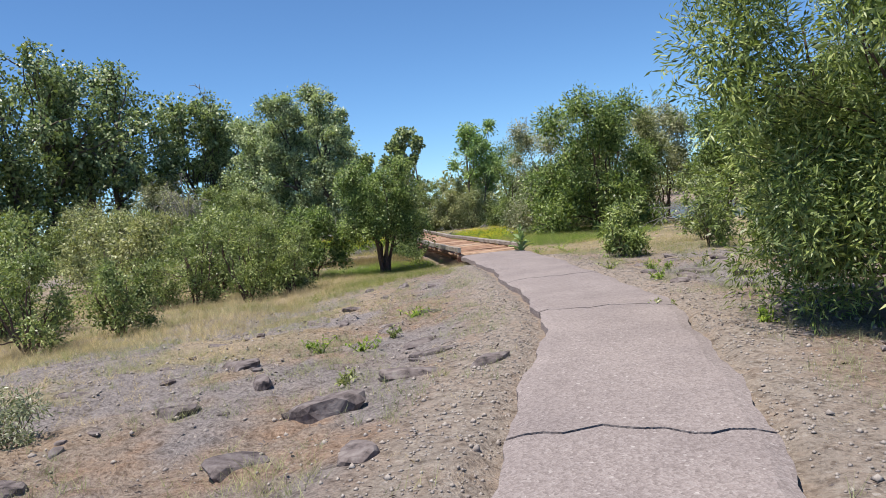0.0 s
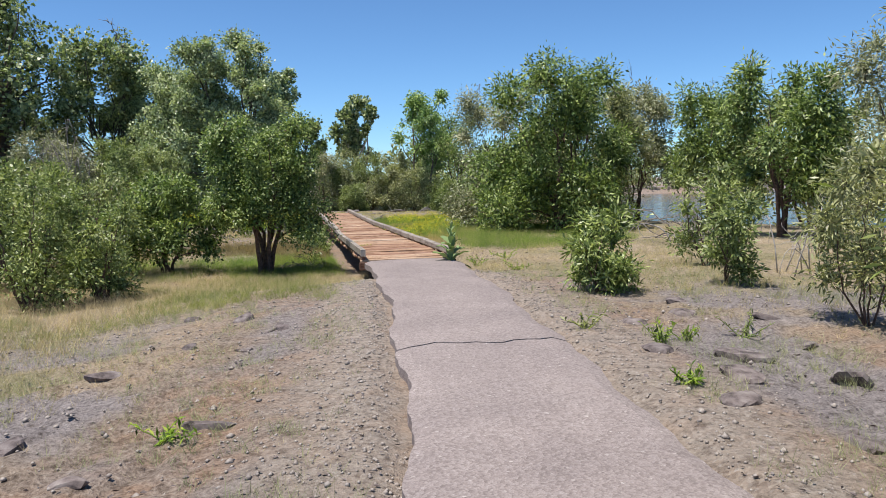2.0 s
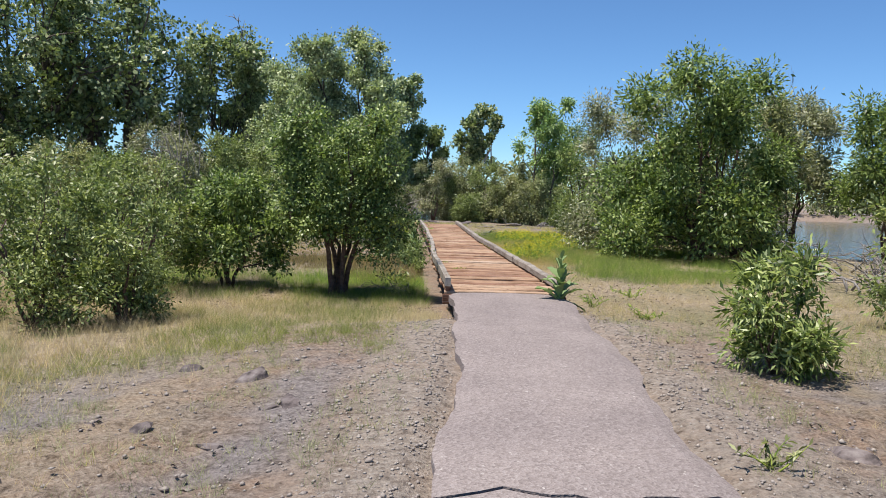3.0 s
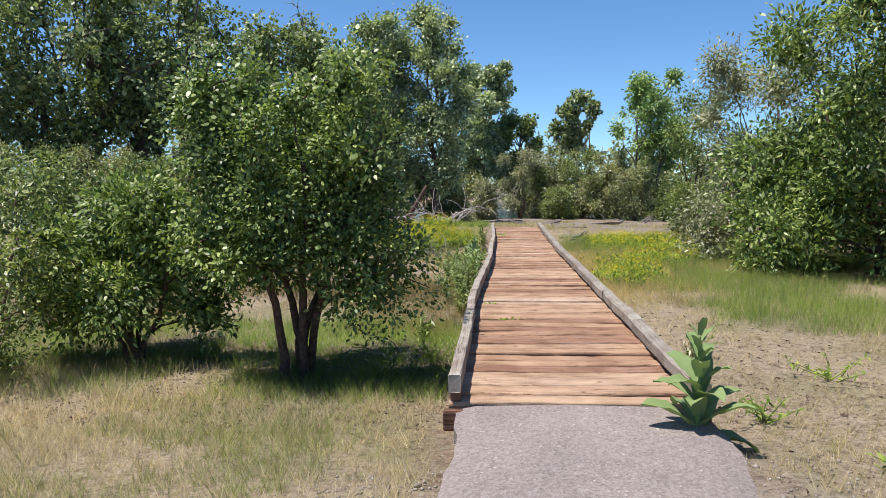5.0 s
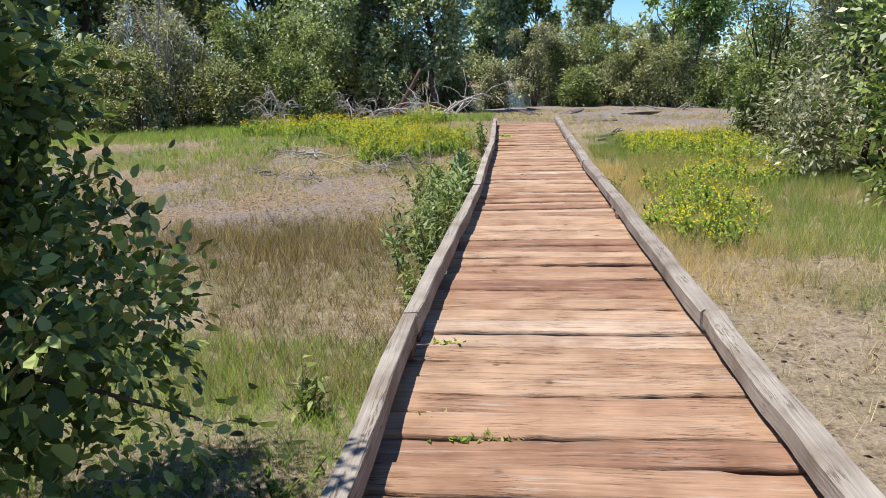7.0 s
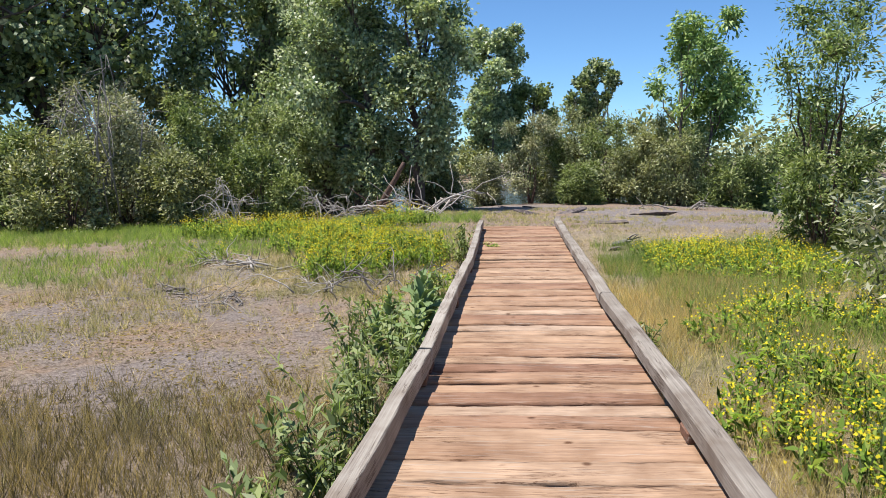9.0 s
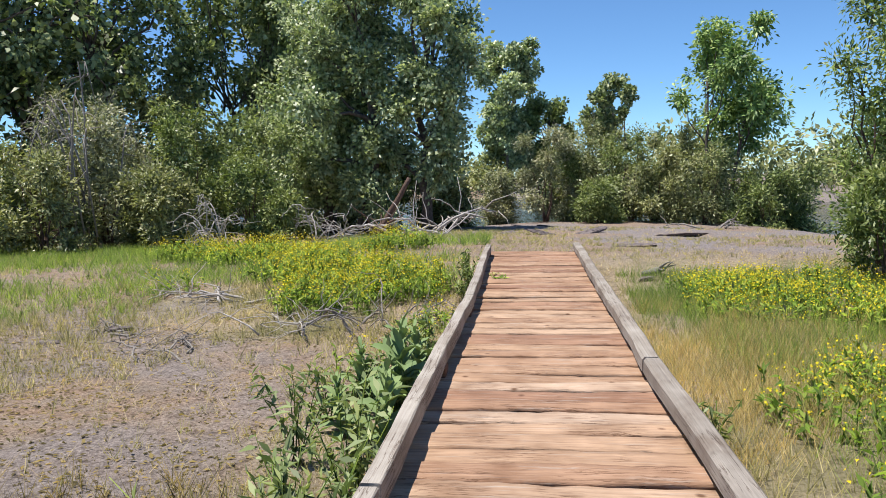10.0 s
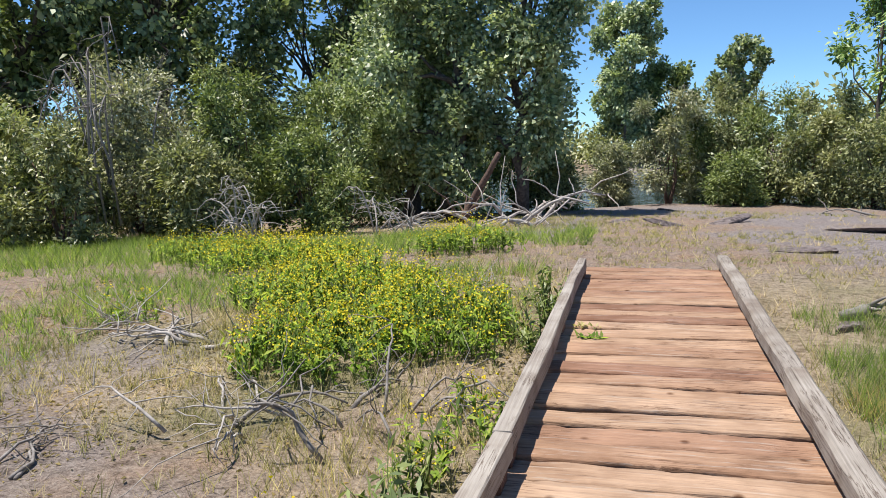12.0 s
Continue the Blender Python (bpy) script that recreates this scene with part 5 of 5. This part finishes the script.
def loose_stones(name, label, seed, px, py, s, material):
    """Many small angular stones on the ground, in one mesh."""
    rng = np.random.default_rng(seed)
    n = len(px)
    octa = np.array([[1, 0, 0], [0, 1, 0], [-1, 0, 0], [0, -1, 0], [0, 0, 0.7], [0, 0, -0.7]], float)
    turn = rng.uniform(0, 6.28, n)
    jit = octa[None] * rng.uniform(0.6, 1.3, (n, 6, 1))
    v = np.stack([jit[..., 0] * np.cos(turn)[:, None] - jit[..., 1] * np.sin(turn)[:, None], jit[..., 0] * np.sin(turn)[:, None] + jit[..., 1] * np.cos(turn)[:, None], jit[..., 2]], -1) * s[:, None, None]
    v += np.stack([px, py, ground_z(px, py) + s * 0.2], 1)[:, None]
    tri = np.array([[0, 1, 4], [1, 2, 4], [2, 3, 4], [3, 0, 4], [1, 0, 5], [2, 1, 5], [3, 2, 5], [0, 3, 5]])
    me = mesh_from(name, v.reshape(-1, 3), (tri[None] + 6 * np.arange(n)[:, None, None]).reshape(-1, 3))
    tagged(part_mesh(name, me, material, None, smooth=False), label, "gravel", kind="stuff")


rng = np.random.default_rng(91)
n = 6500
py = rng.uniform(-17.5, -0.3, n)
side = np.where(rng.uniform(0, 1, n) < 0.62, -1, 1)
loose_stones("gravel", "loose pale gravel along the path's shoulders", 92, path_x(py) + side * (0.74 + np.abs(rng.normal(0, 0.55, n))), py,
             rng.uniform(0.004, 0.017, n) * (1 + 0.8 * (rng.uniform(0, 1, n) > 0.96)), STONES)
n = 5000
py = rng.uniform(-17.0, -3.0, n)
side = np.where(rng.uniform(0, 1, n) < 0.7, -1, 1)
loose_stones("rubble", "broken grey-brown rubble on the rocky bench", 93, path_x(py) + side * rng.uniform(1.2, 6.0, n), py, 0.005 + 0.025 * rng.uniform(0, 1, n) ** 4, STONES)

# leaf litter, chips of bark and clods on the bare soil
def litter(name, label, seed, count, area, density, size, material):
    rng = np.random.default_rng(seed)
    p = scatter(rng, count, *area, density)
    n = len(p)
    way = unit(rng.normal(0, 1, (n, 3)) * np.array([1, 1, 0.25]))
    up = unit(rng.normal(0, 0.35, (n, 3)) + np.array([0, 0, 1.0]))
    L = rng.uniform(size[0], size[1], n)
    me = leaf_mesh(name, p + np.array([0, 0, 0.018]), way, up, L, L * rng.uniform(0.15, 0.6, n))
    tagged(part_mesh(name, me, material, None, smooth=False), label, "litter", kind="stuff")


litter("leaf_litter", "dry brown leaves and bark chips on bare soil", 601, 26000, (-8, -0.9, 8.5, 19.0), lambda x, y: 0.15 + 0.85 * tufty(x, y, 0.7, 0.45, 0.6, 71), (0.02, 0.06), GRASS_BROWN)
litter("leaf_litter", "dead leaves under the bush", 602, 3500, (-5, -0.9, 0.8, 3.8), lambda x, y: 0.2 + 0.8 * tufty(x, y, 0.9, 0.4, 0.6, 72), (0.02, 0.055), BARK_RED)
litter("leaf_litter", "dark crumbs of lava and dead stems", 603, 22000, (-8, 4, -17.5, -2.5), lambda x, y: 0.1 + 0.9 * tufty(x, y, 1.1, 0.5, 0.64, 73), (0.015, 0.05), ROCK)
litter("leaf_litter", "dry straw and chips beside the boardwalk", 604, 2500, (0.9, 4.5, -3, 8), lambda x, y: 0.3 + 0.7 * tufty(x, y, 0.9, 0.4, 0.6, 74), (0.02, 0.06), BARK_RED)

# ---- dead wood ----


def brush_pile(name, label, x, y, size, rise, count, seed, mat, thick=0.02, base=0.0):
    """Fallen branches: a few bent boughs with twigs."""
    rng = np.random.default_rng(seed)
    root = stem(name, pose(x, y, ground_at(x, y) + base), label, "dead branches", "dead branches")
    for k in range(count):
        t = Tubes(6)
        a = rng.uniform(0, 6.28)
        foot = np.array([rng.normal(0, 0.25) * size, rng.normal(0, 0.25) * size, 0.0])
        tip = foot + np.array([math.cos(a), math.sin(a), 0]) * size * rng.uniform(0.5, 1.1)
        tip[2] = abs(rng.normal(0.3, 0.35)) * rise
        line = bent(rng, foot, tip, 8, 0.25, 0.35 * rise / size)
        line[:, 2] = np.maximum(line[:, 2], 0.01)
        t.add(line, np.linspace(thick, thick * 0.35, 8))
        bough = part_mesh("branch", t.mesh("branch"), mat, root)
        for q in range(6):
            t = Tubes(4)
            i = rng.integers(2, 8)
            end = line[i] + rng.normal(0, 0.28, 3) * size
            end[2] = max(0.02, end[2] * 0.8 + 0.1 * rise)
            t.add(bent(rng, line[i], end, 5, 0.25), np.linspace(thick * 0.45, thick * 0.15, 5))
            part_mesh("twig", t.mesh("twig"), mat, bough)
    return root


brush_pile("branch_pile", "bleached fallen branches on dry ground", -4.1, 15.9, 0.9, 0.15, 7, 1, DEADWOOD, 0.022)
brush_pile("branch_pile", "thin dry sticks scattered on bare soil", -5.3, 16.4, 0.9, 0.08, 5, 2, DEADWOOD, 0.012)
brush_pile("fallen_branch", "grey fallen branch in the weeds", -2.15, 14.2, 0.9, 0.5, 3, 3, DEADGREY, 0.02)
brush_pile("branch_pile", "heap of grey twigs beside the boardwalk", -1.45, 14.4, 0.7, 0.5, 7, 4, DEADGREY, 0.012)
brush_pile("fallen_branch", "grey stick in the flowering weeds", -2.0, 17.4, 0.6, 0.4, 3, 14, DEADWOOD, 0.012)
brush_pile("branch_pile", "dark dead sticks on bare soil", -5.0, 14.3, 0.5, 0.1, 4, 5, DEADGREY, 0.016)
brush_pile("dead_bough", "bleached white arching dead bough on the ground", -2.9, 25.9, 1.7, 0.9, 8, 6, DEADWOOD, 0.045)
brush_pile("branch_pile", "dry grey sticks among the flowering weeds", -2.9, 14.5, 0.9, 0.35, 6, 21, DEADWOOD, 0.013)
brush_pile("branch_pile", "dry grey sticks on cracked soil", -3.6, 13.0, 0.8, 0.12, 5, 22, DEADGREY, 0.013)
brush_pile("dead_bush", "bleached dead branches hanging from the thicket", -6.9, 22.3, 0.8, 1.3, 12, 7, DEADWOOD, 0.02, 0.2)
brush_pile("dead_bush", "bleached dead branches at the thicket's foot", -4.9, 24.6, 1.0, 1.0, 12, 8, DEADWOOD, 0.02)
brush_pile("dead_bush", "grey tangle of dead branches in the thicket", -10.8, 23.6, 1.4, 3.2, 12, 9, DEADGREY, 0.025, 0.4)
brush_pile("dead_bush", "grey tangle of dead branches by the pond", 6.6, 2.2, 1.3, 0.55, 10, 10, DEADGREY, 0.022)
brush_pile("dead_bush", "grey tangle of dead branches by the pond", 8.6, 5.4, 1.6, 0.7, 9, 12, DEADGREY, 0.022)
brush_pile("dead_bush", "bleached bare willow stems", 5.4, -2.7, 0.7, 1.6, 7, 15, DEADWOOD, 0.012)
brush_pile("fallen_branch", "grey fallen branch on the silt", 5.8, 31.0, 1.5, 0.5, 3, 11, DEADGREY, 0.04)
brush_pile("fallen_branch", "dry twigs in the bush's shade", -1.5, 2.9, 0.6, 0.3, 5, 16, DEADGREY, 0.007)

log = stem("driftwood", pose(1.75, 16.95, ground_at(1.75, 16.95), 0, 0, 20) @ Matrix.Scale(0.6, 4), "short weathered driftwood stump on silt", "driftwood")
rng = np.random.default_rng(17)
t = Tubes(6)
t.add(bent(rng, (-0.35, 0, 0.06), (0.3, 0.1, 0.14), 7, 0.2), [0.05, 0.08, 0.09, 0.1, 0.09, 0.07, 0.04])
part_mesh("trunk", t.mesh("trunk"), DEADGREY, log)
for k in range(5):
    t = Tubes(6)
    t.add(bent(rng, (0.15, 0.05, 0.12), (0.15 + rng.normal(0.1, 0.15), rng.normal(0, 0.15), rng.uniform(0.15, 0.34)), 5, 0.2), np.linspace(0.035, 0.01, 5))
    part_mesh("root", t.mesh("root"), DEADGREY, log)

lean = stem("dead_tree", pose(-4.15, 28.9, ground_at(-4.15, 28.9)), "leaning broken red-brown dead trunk", "dead tree")
t = Tubes(6)
t.add(bent(rng, (-0.5, 0, 0), (0.55, 0, 1.75), 8, 0.08), np.linspace(0.12, 0.07, 8))
part_mesh("trunk", t.mesh("trunk"), BARK_RED, lean)
for k in range(6):
    t = Tubes(4)
    a = rng.uniform(0, 6.28)
    t.add(bent(rng, (-0.4, 0, 0.1), (-0.4 + math.cos(a) * 0.9, math.sin(a) * 0.9, rng.uniform(0.3, 1.1)), 6, 0.2), np.linspace(0.05, 0.012, 6))
    part_mesh("limb", t.mesh("limb"), BARK_RED, lean)
